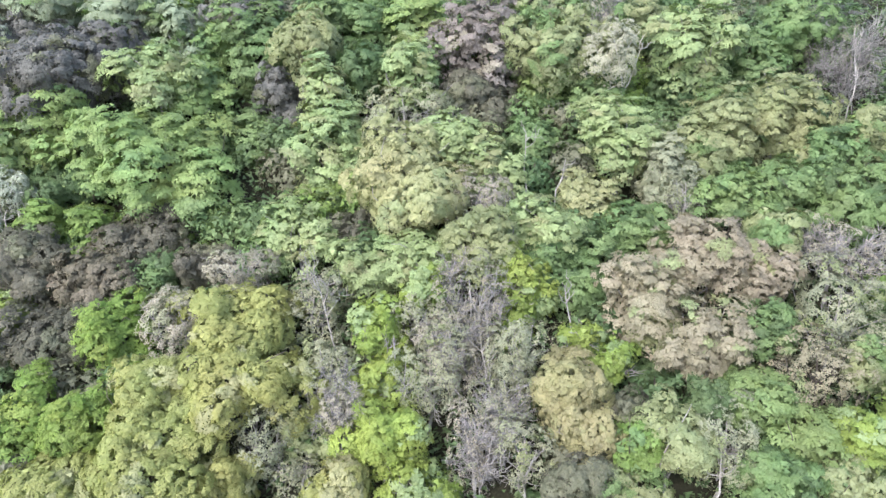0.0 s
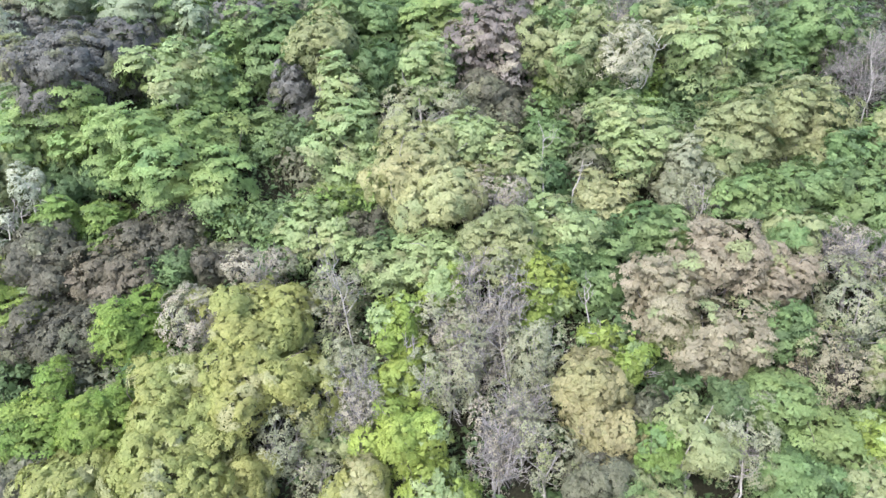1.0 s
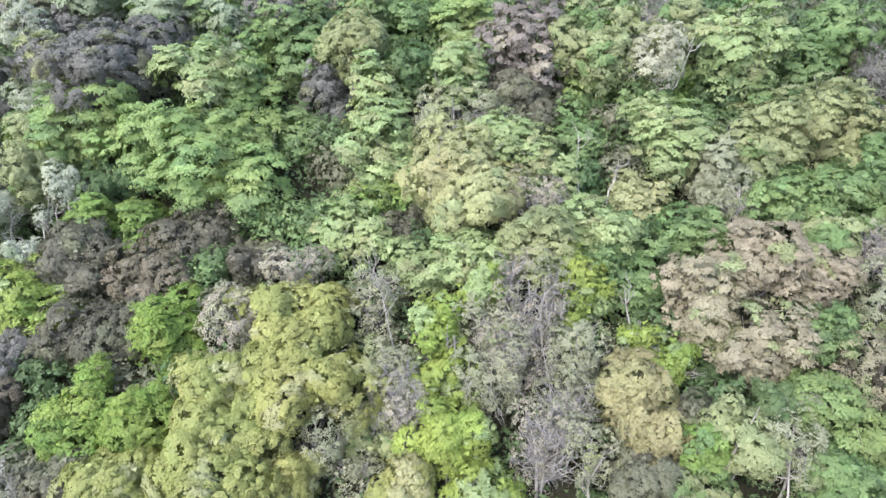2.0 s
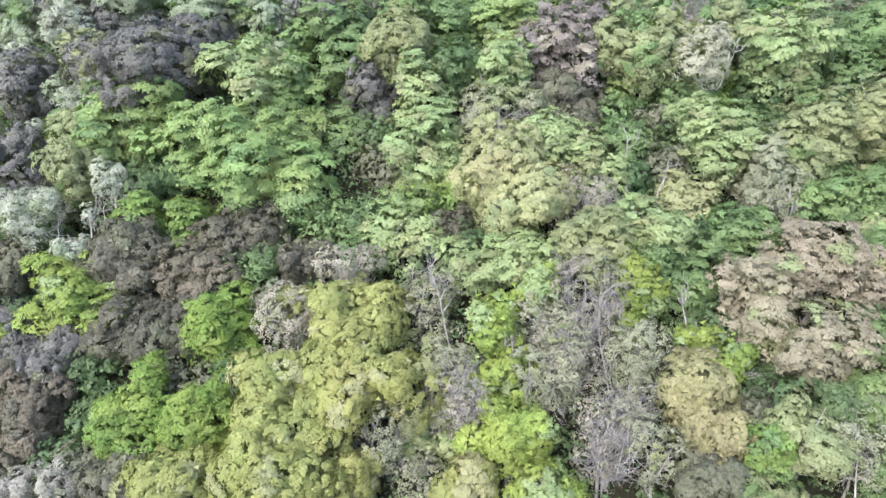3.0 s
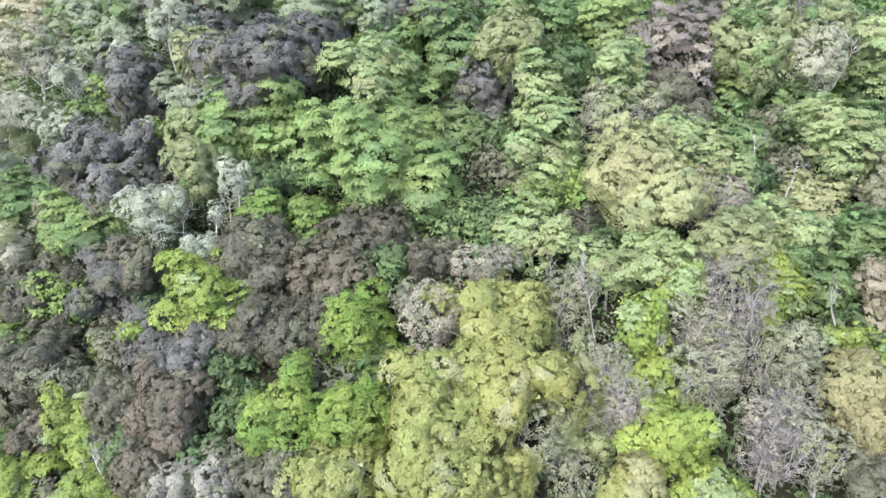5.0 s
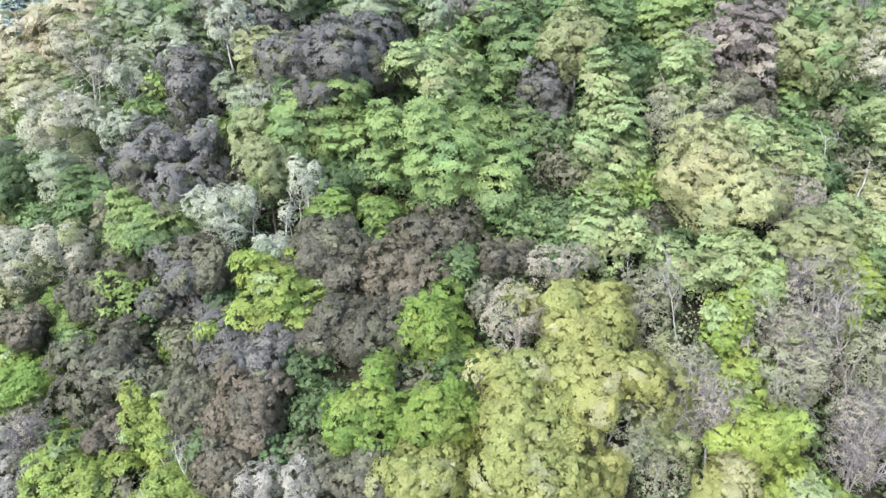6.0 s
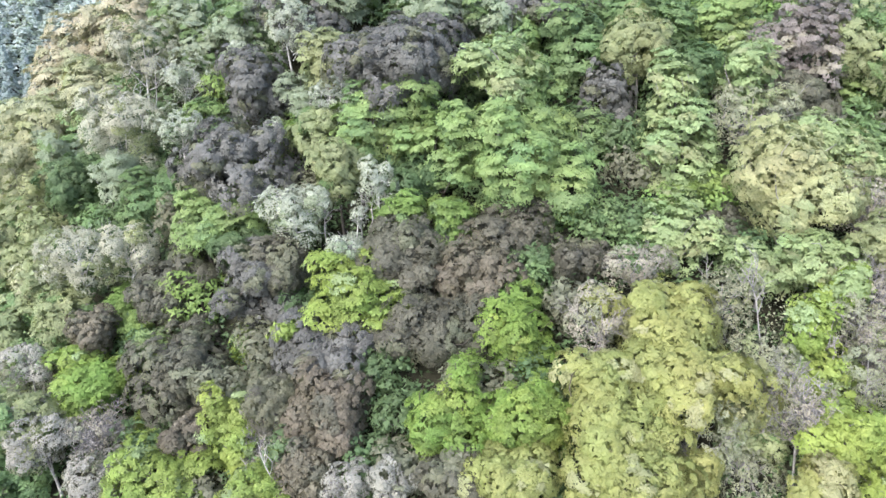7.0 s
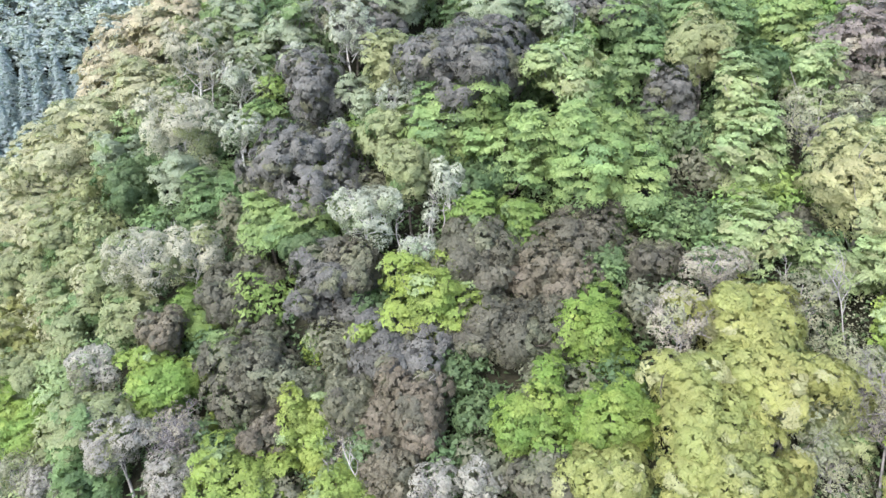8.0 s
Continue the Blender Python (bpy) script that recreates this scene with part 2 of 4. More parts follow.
def crown_sprays(rng, style, w, h, radius, cover, droop):
    """Places of the leaf sprays over an uneven crown of several boughs, and how far out they point."""
    lobes = [(np.array([rng.uniform(-0.12, 0.12), rng.uniform(-0.12, 0.12), 0.0]), rng.uniform(0.56, 0.68))]
    for k in range(rng.integers(9, 14)):
        a, e = rng.uniform(0, 2 * np.pi), rng.uniform(-0.45, 1.0)
        d = np.array([np.cos(a) * np.cos(e), np.sin(a) * np.cos(e), np.sin(e)])
        r = rng.uniform(0.24, 0.44)
        lobes.append((d * (rng.uniform(0.92, 1.10) - r), r))
    share = np.array([r * r for _, r in lobes])
    count = int(min(3400, 300 + 11 * w * h / radius ** 2))
    pick = rng.choice(len(lobes), count, p=share / share.sum())
    d = unit(rng.normal(size=(count, 3)))
    d[:, 2] = np.where(d[:, 2] < -0.8, -d[:, 2], d[:, 2])
    c = np.array([o for o, _ in lobes])[pick]
    r = np.array([q for _, q in lobes])[pick]
    p = c + d * (r * rng.uniform(0.80, 1.04, count))[:, None]
    keep = np.ones(len(p), bool)
    for o, q in lobes:
        keep &= np.linalg.norm(p - o, axis=1) > q * 0.78
    keep &= (d[:, 1] < 0.28) | (rng.uniform(0, 1, count) < 0.13)  # thinner on the side turned to the slope, away from the camera
    p, d = p[keep], d[keep]
    d = unit(0.7 * d + 0.3 * unit(p))
    p = p * np.array([w, w, h]) * 0.54
    p *= (1 + 0.13 * waves(rng, p, 1.6))[:, None]
    p[:, 2] -= droop * np.hypot(p[:, 0], p[:, 1]) ** 2 / max(w, 1)
    p[:, 2] = np.where(p[:, 2] < 0, p[:, 2] * 1.6, p[:, 2])
    hole = waves(rng, p, 0.9)
    p, d = p[hole > -0.78], d[hole > -0.78]
    if style in ("tiered", "soft", "airy"):  # foliage gathers in layers
        tier, phase = 1.5 * radius, 2.2 * waves(rng, p * np.array([1, 1, 0.3]), 1.7)
        p[:, 2] -= 0.5 * tier / (2 * np.pi) * np.sin(2 * np.pi * p[:, 2] / tier + phase)
    chosen = spread(p * np.array([1, 1, 1.2]), radius * 1.30 / np.sqrt(cover), 900)
    return p[chosen], d[chosen]


STYLE = {  # spray radius, flatness, cover, leaf layers, leaf length, lift towards the sky, droop, raggedness
    "tiered": (0.46, 0.36, 1.22, 0.95, 0.148, 0.60, 0.12, 0.20),
    "puffy": (0.38, 0.90, 1.15, 0.90, 0.122, 0.40, 0.06, 0.24),
    "dense": (0.36, 0.85, 1.12, 0.90, 0.118, 0.34, 0.06, 0.30),
    "soft": (0.44, 0.42, 1.20, 0.95, 0.125, 0.52, 0.08, 0.22),
    "open": (0.34, 0.55, 0.66, 0.95, 0.105, 0.40, 0.04, 0.45),
    "bare": (0.30, 0.60, 0.42, 0.62, 0.085, 0.40, 0.0, 0.55),
    "airy": (0.38, 0.45, 0.85, 1.00, 0.130, 0.50, 0.04, 0.32),
    "blossom": (0.34, 0.75, 0.95, 1.10, 0.108, 0.42, 0.03, 0.35),
}


INNER = ("tiered", "puffy", "dense", "soft", "airy")  # crowns with leaves inside


def foliage(rng, style, w, h, thin, coarse):
    """Leaves of a crown: domed sprays over its surface, with larger leaves below and inside. Each leaf is lit like the spray it belongs to."""
    radius, flat, cover, layers, size, lift, droop, ragged = STYLE[style]
    radius *= min(1.25, max(0.55, 0.62 + 0.075 * w))
    radius *= coarse ** 0.8
    size *= coarse
    p, d = crown_sprays(rng, style, w, h, radius, cover, droop)
    up = np.array([0, 0, 1.0])
    stretch = rng.uniform(0.70, 1.35, len(p)) * radius
    tip = unit(lift * up + (1 - lift) * d + rng.normal(0, 0.12, d.shape))
    e1 = unit(np.cross(tip, unit(d + np.array([0.01, 0.02, 0.3]))))
    e2 = np.cross(e1, tip)
    wide, deep, phase = rng.uniform(1.05, 1.6, len(p)), rng.uniform(0.55, 0.9, len(p)), rng.uniform(0, 6, len(p))
    lobed = rng.integers(3, 7, len(p))
    patch, tones = (waves(rng, p, 1.3) + rng.normal(0, 0.25, len(p)) > 0.72).astype(np.int32), []

    def layer(per, size, sink, shrink, noise):
        n, which = int(per.sum()), np.repeat(np.arange(len(p)), per)
        tones.append(patch[which])
        turn, rho = rng.uniform(0, 2 * np.pi, n), np.sqrt(rng.uniform(0, 1, n)) * shrink
        notch = 1 + 0.13 * np.sin(lobed[which] * turn + phase[which])
        radial = e1[which] * (wide[which] * np.cos(turn))[:, None] + e2[which] * (deep[which] * np.sin(turn))[:, None]
        dome = stretch[which] * flat * (0.95 * np.sqrt(1 - 0.85 * rho ** 2) - 0.45) + rng.normal(0, 0.09 * radius, n) - sink
        centre = p[which] + radial * (stretch[which] * rho * notch)[:, None] + tip[which] * dome[:, None]
        lit = unit(tip[which] + (0.30 + 0.75 * flat) * radial * (rho ** 1.5)[:, None] + 0.6 * d[which])
        lit = unit(lit + rng.normal(0, 0.09 + noise * 0.32, (n, 3)))
        along = unit(radial + 0.4 * d[which] + rng.normal(0, 0.4, (n, 3)))
        length = size * rng.uniform(0.6, 1.35, n)
        v, _ = leaf_cards(centre, unit(lit + rng.normal(0, noise, (n, 3))), along, length, length * rng.uniform(0.65, 0.95, n))
        return v, np.repeat(lit, 3, 0)

    area = thin * np.pi * stretch ** 2 * (0.7 + 0.5 * flat) * np.where(p[:, 2] < -0.22 * h, 0.36, 0.9)  # sparser low in the crown, mostly hidden from the camera
    made = [layer(np.maximum(5, layers * area / (0.39 * size * size)).astype(int), size, 0.0, 1.0, ragged)]
    if style in INNER:
        back = 0.26 * coarse
        made.append(layer(np.maximum(4, 0.60 * area / (0.39 * back ** 2)).astype(int), back, 0.08, 0.72, 0.10))
        m = int(6 * len(p) * max(thin, 0.5))  # the heart of the crown
        k = rng.integers(0, len(p), m)
        q = p[k] * rng.uniform(0.55, 0.80, (m, 1)) + rng.normal(0, 0.2, (m, 3))
        tones.append(patch[k])
        lit, long = unit(d[k] + 0.4 * up + rng.normal(0, 0.3, (m, 3))), rng.uniform(0.26, 0.44, m) * min(coarse, 1.0)
        made.append((leaf_cards(q, lit, rng.normal(size=(m, 3)), long, long * 0.85)[0], np.repeat(lit, 3, 0)))
    v = np.concatenate([a for a, _ in made])
    return v, np.arange(len(v)).reshape(-1, 3), np.concatenate([b for _, b in made]), np.concatenate(tones)


def tubes(paths, sides):
    """Tapered round limbs: each path is an array of points with a radius in the fourth column."""
    verts, faces, base = [], [], 0
    ring = np.linspace(0, 2 * np.pi, sides, endpoint=False)
    for path in paths:
        pts, rad = path[:, :3], path[:, 3]
        along = unit(np.gradient(pts, axis=0))
        side = unit(np.cross(along, np.array([0.31, 0.87, 0.17])))
        up = np.cross(along, side)
        v = pts[:, None] + rad[:, None, None] * (np.cos(ring)[None, :, None] * side[:, None] + np.sin(ring)[None, :, None] * up[:, None])
        m = len(pts)
        i = base + np.arange(m * sides).reshape(m, sides)
        j = np.roll(i, -1, 1)
        faces.append(np.stack([i[:-1], j[:-1], j[1:], i[1:]], -1).reshape(-1, 4))
        verts.append(v.reshape(-1, 3))
        base += m * sides
    return np.concatenate(verts), np.concatenate(faces)


def bent(rng, a, b, r0, r1, steps, sag):
    """A limb from a to b with a gentle double bend."""
    t = np.linspace(0, 1, steps)[:, None]
    reach = np.linalg.norm(b - a) * sag
    wob = reach * (rng.normal(0, 1.6, 3) * np.sin(np.pi * t) + rng.normal(0, 0.8, 3) * np.sin(2 * np.pi * t))
    return np.concatenate([a + (b - a) * t + wob, r0 + (r1 - r0) * t], 1)


def branch_work(rng, top, w, h, low, forks):
    """Limbs, forks and twigs that fan out into a crown round the point top."""
    limbs, twigs = [], []
    for k in range(forks[0]):
        a = 2 * np.pi * k / forks[0] + rng.uniform(-0.5, 0.5)
        reach, rise = rng.uniform(0.5, 1.0), rng.uniform(-0.6, 1.0)
        start = np.array([0, 0, low + (top - low) * rng.uniform(-0.3, 0.75)])
        end = np.array([np.cos(a) * reach * w / 2, np.sin(a) * reach * w / 2, top + rise * h / 2 * (1.15 - reach * 0.5)])
        limb = bent(rng, start, end, (0.02 + 0.004 * w) if forks[2] > 8 else (0.026 + 0.007 * w), 0.014, 6, 0.07)
        limbs.append(limb)
        for _ in range(forks[1]):
            s = limb[rng.integers(1, 5), :3]
            e = s + unit(end - start + rng.normal(0, 0.75, 3) * np.linalg.norm(end - start)) * rng.uniform(0.14, 0.3) * w
            fork = bent(rng, s, e, 0.026, 0.013, 4, 0.08)
            twigs.append(fork)
            for _ in range(forks[2]):
                s2 = fork[rng.integers(1, 4), :3]
                d = unit(e - s) + rng.normal(0, 0.7, 3) + np.array([0, 0, 0.35])
                twigs.append(bent(rng, s2, s2 + unit(d) * rng.uniform(0.07, 0.16) * w, 0.013, 0.008, 2, 0.06))
    return limbs, twigs


FORKS = {"tiered": (7, 0, 0), "puffy": (7, 0, 0), "dense": (7, 0, 0), "soft": (7, 0, 0), "open": (9, 6, 5), "bare": (16, 10, 10), "airy": (8, 4, 2), "blossom": (8, 5, 3)}
TREES = []
SECOND = {  # the leaves of patches within a crown
    "yellow": "beige", "brown": "umber", "purple": "umber", "russet": "brown", "spring": "mid", "mid": "deep", "fresh": "lime", "light": "pale", "ash": "mid",
    "straw": "pale", "tan": "straw", "white": "ash", "cream": "pale", "silver": "umber", "pink": "olive", "mauve": "dusty", "olive": "mid", "lime": "light", "grey": "olive",
    "dusty": "grey", "ochre": "beige", "beige": "olive", "pale": "olive", "vivid": "mid", "umber": "brown", "mint": "mid"}
GROUPS = {"broadleaf_tree": "broadleaf trees of the slope", "oak_tree": "oaks of the slope", "evergreen_tree": "dark evergreens of the slope",
          "flowering_tree": "flowering trees of the slope", "bare_tree": "bare twiggy trees of the slope"}


def tree(name, style, leaf, bark, x, y, z, w, h, label, thin=1.0):
    """A tree whose crown is w wide and h high, with its middle at (x, y, z)."""
    rng = np.random.default_rng(1000 + len(TREES))
    TREES.append((x, y, w))
    floor = float(ground_height(x, y)) - 0.15
    root = new(name)
    root.location = (x, y, floor)
    top = z - floor
    low = max(0.5, top - h * 0.45)
    trunk = bent(rng, np.array([rng.uniform(-0.3, 0.3), rng.uniform(-0.3, 0.1), 0.0]), np.array([0, 0, top + h * 0.22]), 0.055 + 0.013 * w, 0.03, 9, 0.025)
    trunk[0, 3] *= 1.5
    v, f = tubes([trunk], 8)
    link_mesh("trunk", v, f, BARK[bark], root, smooth=True)
    limbs, twigs = branch_work(rng, top, w * 0.92, h * 0.92, low, FORKS[style])
    for limb in limbs:
        v, f = tubes([limb], 4)
        link_mesh("limb", v, f, BARK[bark], root, smooth=True)
    if twigs:
        v, f = tubes(twigs, 3)
        tagged(link_mesh("twig_tangle", v, f, BARK[bark], root), kind="stuff")
    v, f, lit, tones = foliage(rng, style, w, h, thin, float(np.clip(0.40 + y / 75, 0.72, 1.35)))
    v[:, 2] += top
    crown = link_mesh("crown", v, f, LEAF[leaf], root, lit=lit)
    crown.data.materials.append(LEAF[SECOND.get(leaf, leaf)])
    crown.data.polygons.foreach_set("material_index", tones)
    return tagged(root, label, "tree", GROUPS[name])


# ---- the trees of the slope ----
tree("broadleaf_tree", "tiered", "spring", "dark", -17.7, 42.5, 29.1, 9.0, 8.9, "large soft green broadleaf tree beside a vivid green tree")
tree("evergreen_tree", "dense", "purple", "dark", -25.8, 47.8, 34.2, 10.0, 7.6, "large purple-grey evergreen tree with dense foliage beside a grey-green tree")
tree("bare_tree", "bare", "purple", "lilac", 28.6, 49.7, 34.1, 6.7, 10.0, "large bare lilac-grey tree with tangled twigs beside an olive-green oak")
tree("broadleaf_tree", "soft", "tan", "grey", -57.0, 67.1, 32.6, 8.0, 7.5, "large tan-green tree at the slope edge beside a grey-green tree")
tree("broadleaf_tree", "soft", "straw", "grey", -65.4, 59.1, 18.0, 7.8, 7.3, "large straw-green tree at the slope edge beside an olive-green oak")
tree("broadleaf_tree", "soft", "pale", "grey", 21.6, 43.7, 30.8, 6.1, 8.9, "large pale olive tree with fine soft foliage beside a mid-green tree")
tree("oak_tree", "puffy", "beige", "grey", -2.1, 38.6, 28.8, 7.0, 7.4, "large oak with beige-yellow young leaves beside a light yellow-green tree")
tree("flowering_tree", "blossom", "cream", "pale", -47.4, 52.0, 28.7, 7.0, 7.4, "large cream-flowering tree with soft pale crown beside a grey-green tree")
tree("broadleaf_tree", "soft", "straw", "grey", -60.6, 58.8, 22.8, 7.5, 6.7, "large straw-green tree at the slope edge beside a grey-green tree")
tree("broadleaf_tree", "tiered", "light", "grey", 17.3, 48.5, 34.8, 6.1, 8.3, "large light yellow-green tree in spring leaf beside a dark green tree")
tree("broadleaf_tree", "soft", "mauve", "dark", 2.5, 50.0, 35.3, 6.3, 8.0, "large mauve-brown tree with fine young leaves beside a dark brown evergreen")
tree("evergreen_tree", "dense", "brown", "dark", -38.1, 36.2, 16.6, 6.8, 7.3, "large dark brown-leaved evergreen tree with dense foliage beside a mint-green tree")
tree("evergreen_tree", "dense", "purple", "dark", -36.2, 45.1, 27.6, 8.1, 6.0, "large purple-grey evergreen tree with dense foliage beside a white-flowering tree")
tree("broadleaf_tree", "soft", "straw", "grey", -72.4, 70.1, 19.3, 7.0, 6.9, "large straw-green tree at the slope edge beside an olive-green oak")
tree("broadleaf_tree", "soft", "straw", "grey", -65.2, 65.9, 24.3, 7.0, 6.7, "large straw-green tree at the slope edge beside a grey-green tree")
tree("broadleaf_tree", "soft", "straw", "grey", -59.1, 61.3, 27.0, 7.6, 6.2, "large straw-green tree at the slope edge beside a grey-green tree")
tree("broadleaf_tree", "tiered", "mid", "dark", -13.4, 46.4, 28.1, 5.6, 8.4, "mid-green broadleaf tree with layered foliage beside a purple-grey evergreen")
tree("broadleaf_tree", "soft", "spring", "grey", -26.5, 44.8, 31.0, 6.7, 7.0, "large soft green tree with fine foliage beside a white-flowering tree")
tree("oak_tree", "puffy", "olive", "dark", -61.6, 51.5, 15.5, 7.0, 6.6, "large olive-green oak with rounded leafy clumps beside a straw-green tree")
tree("broadleaf_tree", "soft", "tan", "grey", -51.9, 66.1, 35.6, 7.8, 6.0, "large tan-green tree at the slope edge beside a grey-green tree")
tree("oak_tree", "puffy", "olive", "dark", 7.5, 49.6, 35.6, 6.7, 6.9, "large olive-green oak with rounded leafy clumps beside a soft green tree")
tree("broadleaf_tree", "tiered", "light", "grey", -7.7, 43.6, 28.8, 6.1, 7.4, "large light yellow-green tree in spring leaf beside a dark green tree")
tree("broadleaf_tree", "tiered", "mid", "dark", -13.2, 52.0, 35.2, 6.6, 6.8, "large mid-green broadleaf tree with layered foliage beside a purple-grey evergreen")
tree("broadleaf_tree", "soft", "straw", "grey", -76.8, 73.6, 16.2, 6.7, 6.6, "large straw-green tree at the slope edge beside an olive-green oak")
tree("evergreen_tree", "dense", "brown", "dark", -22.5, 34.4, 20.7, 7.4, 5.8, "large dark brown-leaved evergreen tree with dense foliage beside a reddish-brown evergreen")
tree("broadleaf_tree", "soft", "olive", "grey", 17.3, 43.2, 30.1, 5.3, 7.7, "olive-green tree with fine soft foliage beside a grey-green tree")
tree("evergreen_tree", "dense", "purple", "dark", -34.0, 56.0, 36.1, 6.5, 6.1, "large purple-grey evergreen tree with dense foliage beside a white-flowering tree")
tree("evergreen_tree", "dense", "purple", "dark", -36.9, 51.0, 31.6, 6.0, 6.4, "purple-grey evergreen tree with dense foliage beside a grey-green tree")
tree("broadleaf_tree", "tiered", "spring", "dark", -22.9, 42.9, 29.3, 5.9, 6.4, "soft green broadleaf tree with layered sprays beside a dark green tree")
tree("oak_tree", "puffy", "olive", "dark", -56.8, 51.9, 19.3, 6.4, 5.9, "large olive-green oak with rounded leafy clumps beside a straw-green tree")
tree("broadleaf_tree", "tiered", "fresh", "dark", -56.3, 39.5, 9.8, 6.1, 6.1, "large bright green broadleaf tree with layered sprays beside an olive-green oak")
tree("evergreen_tree", "dense", "brown", "dark", 2.6, 49.3, 31.5, 6.6, 5.6, "large dark brown-leaved evergreen tree with dense foliage beside a mauve tree")
tree("broadleaf_tree", "tiered", "light", "grey", 10.9, 43.0, 30.5, 6.1, 6.1, "large light yellow-green tree in spring leaf beside a grey-green tree")
tree("evergreen_tree", "dense", "brown", "dark", -40.8, 41.6, 19.9, 6.3, 5.8, "large dark brown-leaved evergreen tree with dense foliage beside a cream-flowering tree")
tree("broadleaf_tree", "soft", "straw", "grey", -54.0, 60.9, 30.2, 6.3, 5.7, "large straw-green tree at the slope edge beside a grey-green tree")
tree("evergreen_tree", "dense", "purple", "dark", -33.7, 38.4, 21.4, 5.9, 6.0, "purple-grey evergreen tree with dense foliage beside a dark green tree")
tree("evergreen_tree", "dense", "brown", "dark", -18.3, 40.3, 24.9, 6.0, 5.8, "large dark brown-leaved evergreen tree beside a dark green tree")
tree("broadleaf_tree", "soft", "straw", "grey", -65.7, 63.2, 21.6, 6.3, 5.6, "large straw-green tree at the slope edge beside an olive-green oak")
tree("broadleaf_tree", "tiered", "mid", "dark", -43.7, 48.5, 23.5, 5.6, 6.2, "mid-green broadleaf tree with layered foliage beside a grey-green tree")
tree("bare_tree", "bare", "dusty", "lilac", 1.2, 32.2, 23.5, 4.4, 7.9, "bare lilac-grey tree with tangled twigs beside a grey sparse tree")
tree("oak_tree", "puffy", "yellow", "dark", -60.2, 46.4, 12.5, 6.1, 5.6, "large yellow-green oak with rounded leafy clumps beside an olive-green oak")
tree("broadleaf_tree", "tiered", "lime", "grey", -27.4, 36.3, 22.1, 6.3, 5.5, "large lime-green tree in new spring leaf beside a white-flowering tree")
tree("oak_tree", "puffy", "mid", "dark", 26.0, 52.4, 35.4, 5.4, 6.3, "mid-green oak with rounded leafy clumps beside a bare lilac-grey tree")
tree("broadleaf_tree", "soft", "ash", "grey", -45.4, 62.7, 35.7, 6.0, 5.7, "grey-green tree with fine soft foliage beside a cream-flowering tree")
tree("broadleaf_tree", "soft", "straw", "grey", -60.4, 54.2, 19.2, 6.1, 5.5, "large straw-green tree at the slope edge beside an olive-green oak")
tree("broadleaf_tree", "soft", "straw", "grey", -68.0, 58.8, 15.1, 5.5, 6.1, "straw-green tree at the slope edge beside an olive-green oak")
tree("broadleaf_tree", "soft", "tan", "grey", -58.8, 65.2, 30.0, 6.1, 5.5, "large tan-green tree at the slope edge beside a grey-green tree")
tree("evergreen_tree", "dense", "purple", "dark", -29.5, 34.6, 19.2, 6.7, 5.0, "large purple-grey evergreen tree with dense foliage beside a lime-green tree")
tree("broadleaf_tree", "soft", "ash", "grey", -22.7, 53.2, 37.4, 7.1, 4.7, "large grey-green tree with fine soft foliage beside a soft green tree")
tree("broadleaf_tree", "tiered", "mid", "dark", -5.4, 54.8, 35.3, 5.5, 6.1, "mid-green broadleaf tree with layered foliage beside a soft green tree")
tree("oak_tree", "puffy", "yellow", "dark", -11.3, 32.4, 22.9, 6.3, 5.3, "large yellow-green oak with rounded leafy clumps beside a dusty beige tree")
tree("broadleaf_tree", "dense", "deep", "dark", -51.9, 51.3, 23.7, 5.4, 6.0, "dark green tree under taller crowns beside a grey-green tree")
tree("flowering_tree", "blossom", "cream", "pale", -47.8, 58.1, 33.4, 5.4, 6.0, "cream-flowering tree with soft pale crown beside a grey-green tree")
tree("broadleaf_tree", "tiered", "mid", "dark", 7.0, 35.5, 23.8, 5.3, 6.1, "mid-green broadleaf tree with layered foliage beside a light yellow-green tree")
tree("oak_tree", "puffy", "mid", "dark", 22.9, 37.0, 27.7, 6.1, 5.2, "large mid-green oak with rounded leafy clumps beside a soft green tree")
tree("evergreen_tree", "dense", "russet", "dark", -20.4, 37.2, 23.0, 5.6, 5.7, "reddish-brown evergreen tree with dense young foliage beside a dark green tree")
tree("broadleaf_tree", "soft", "ash", "grey", -31.2, 57.0, 37.6, 7.1, 4.5, "large grey-green tree with fine soft foliage beside a purple-grey evergreen")
tree("broadleaf_tree", "open", "grey", "grey", -7.2, 33.7, 22.7, 4.4, 7.1, "grey sparsely leaved tree with visible branches beside a light yellow-green tree")
tree("broadleaf_tree", "tiered", "fresh", "dark", -18.2, 33.5, 21.0, 5.2, 6.0, "bright green broadleaf tree with layered sprays beside a dark brown evergreen")
tree("oak_tree", "puffy", "yellow", "dark", -10.2, 29.0, 21.8, 6.8, 4.5, "large yellow-green oak with rounded leafy clumps beside a grey sparse tree")
tree("oak_tree", "puffy", "olive", "dark", -57.3, 42.8, 11.9, 5.7, 5.3, "olive-green oak with rounded leafy clumps beside a bright green tree")
tree("broadleaf_tree", "soft", "ash", "grey", -47.1, 50.7, 25.1, 5.8, 5.3, "grey-green tree with fine soft foliage beside a cream-flowering tree")
tree("broadleaf_tree", "soft", "grey", "grey", 13.3, 41.2, 28.5, 4.4, 6.9, "grey tree with fine soft foliage beside a grey sparse tree")
tree("evergreen_tree", "dense", "russet", "dark", -28.6, 31.2, 17.6, 4.9, 6.1, "reddish-brown evergreen tree with dense young foliage beside an olive-brown oak")
tree("broadleaf_tree", "open", "grey", "grey", 19.7, 30.7, 24.1, 5.3, 5.7, "grey sparsely leaved tree with visible branches beside a pinkish-brown tree")
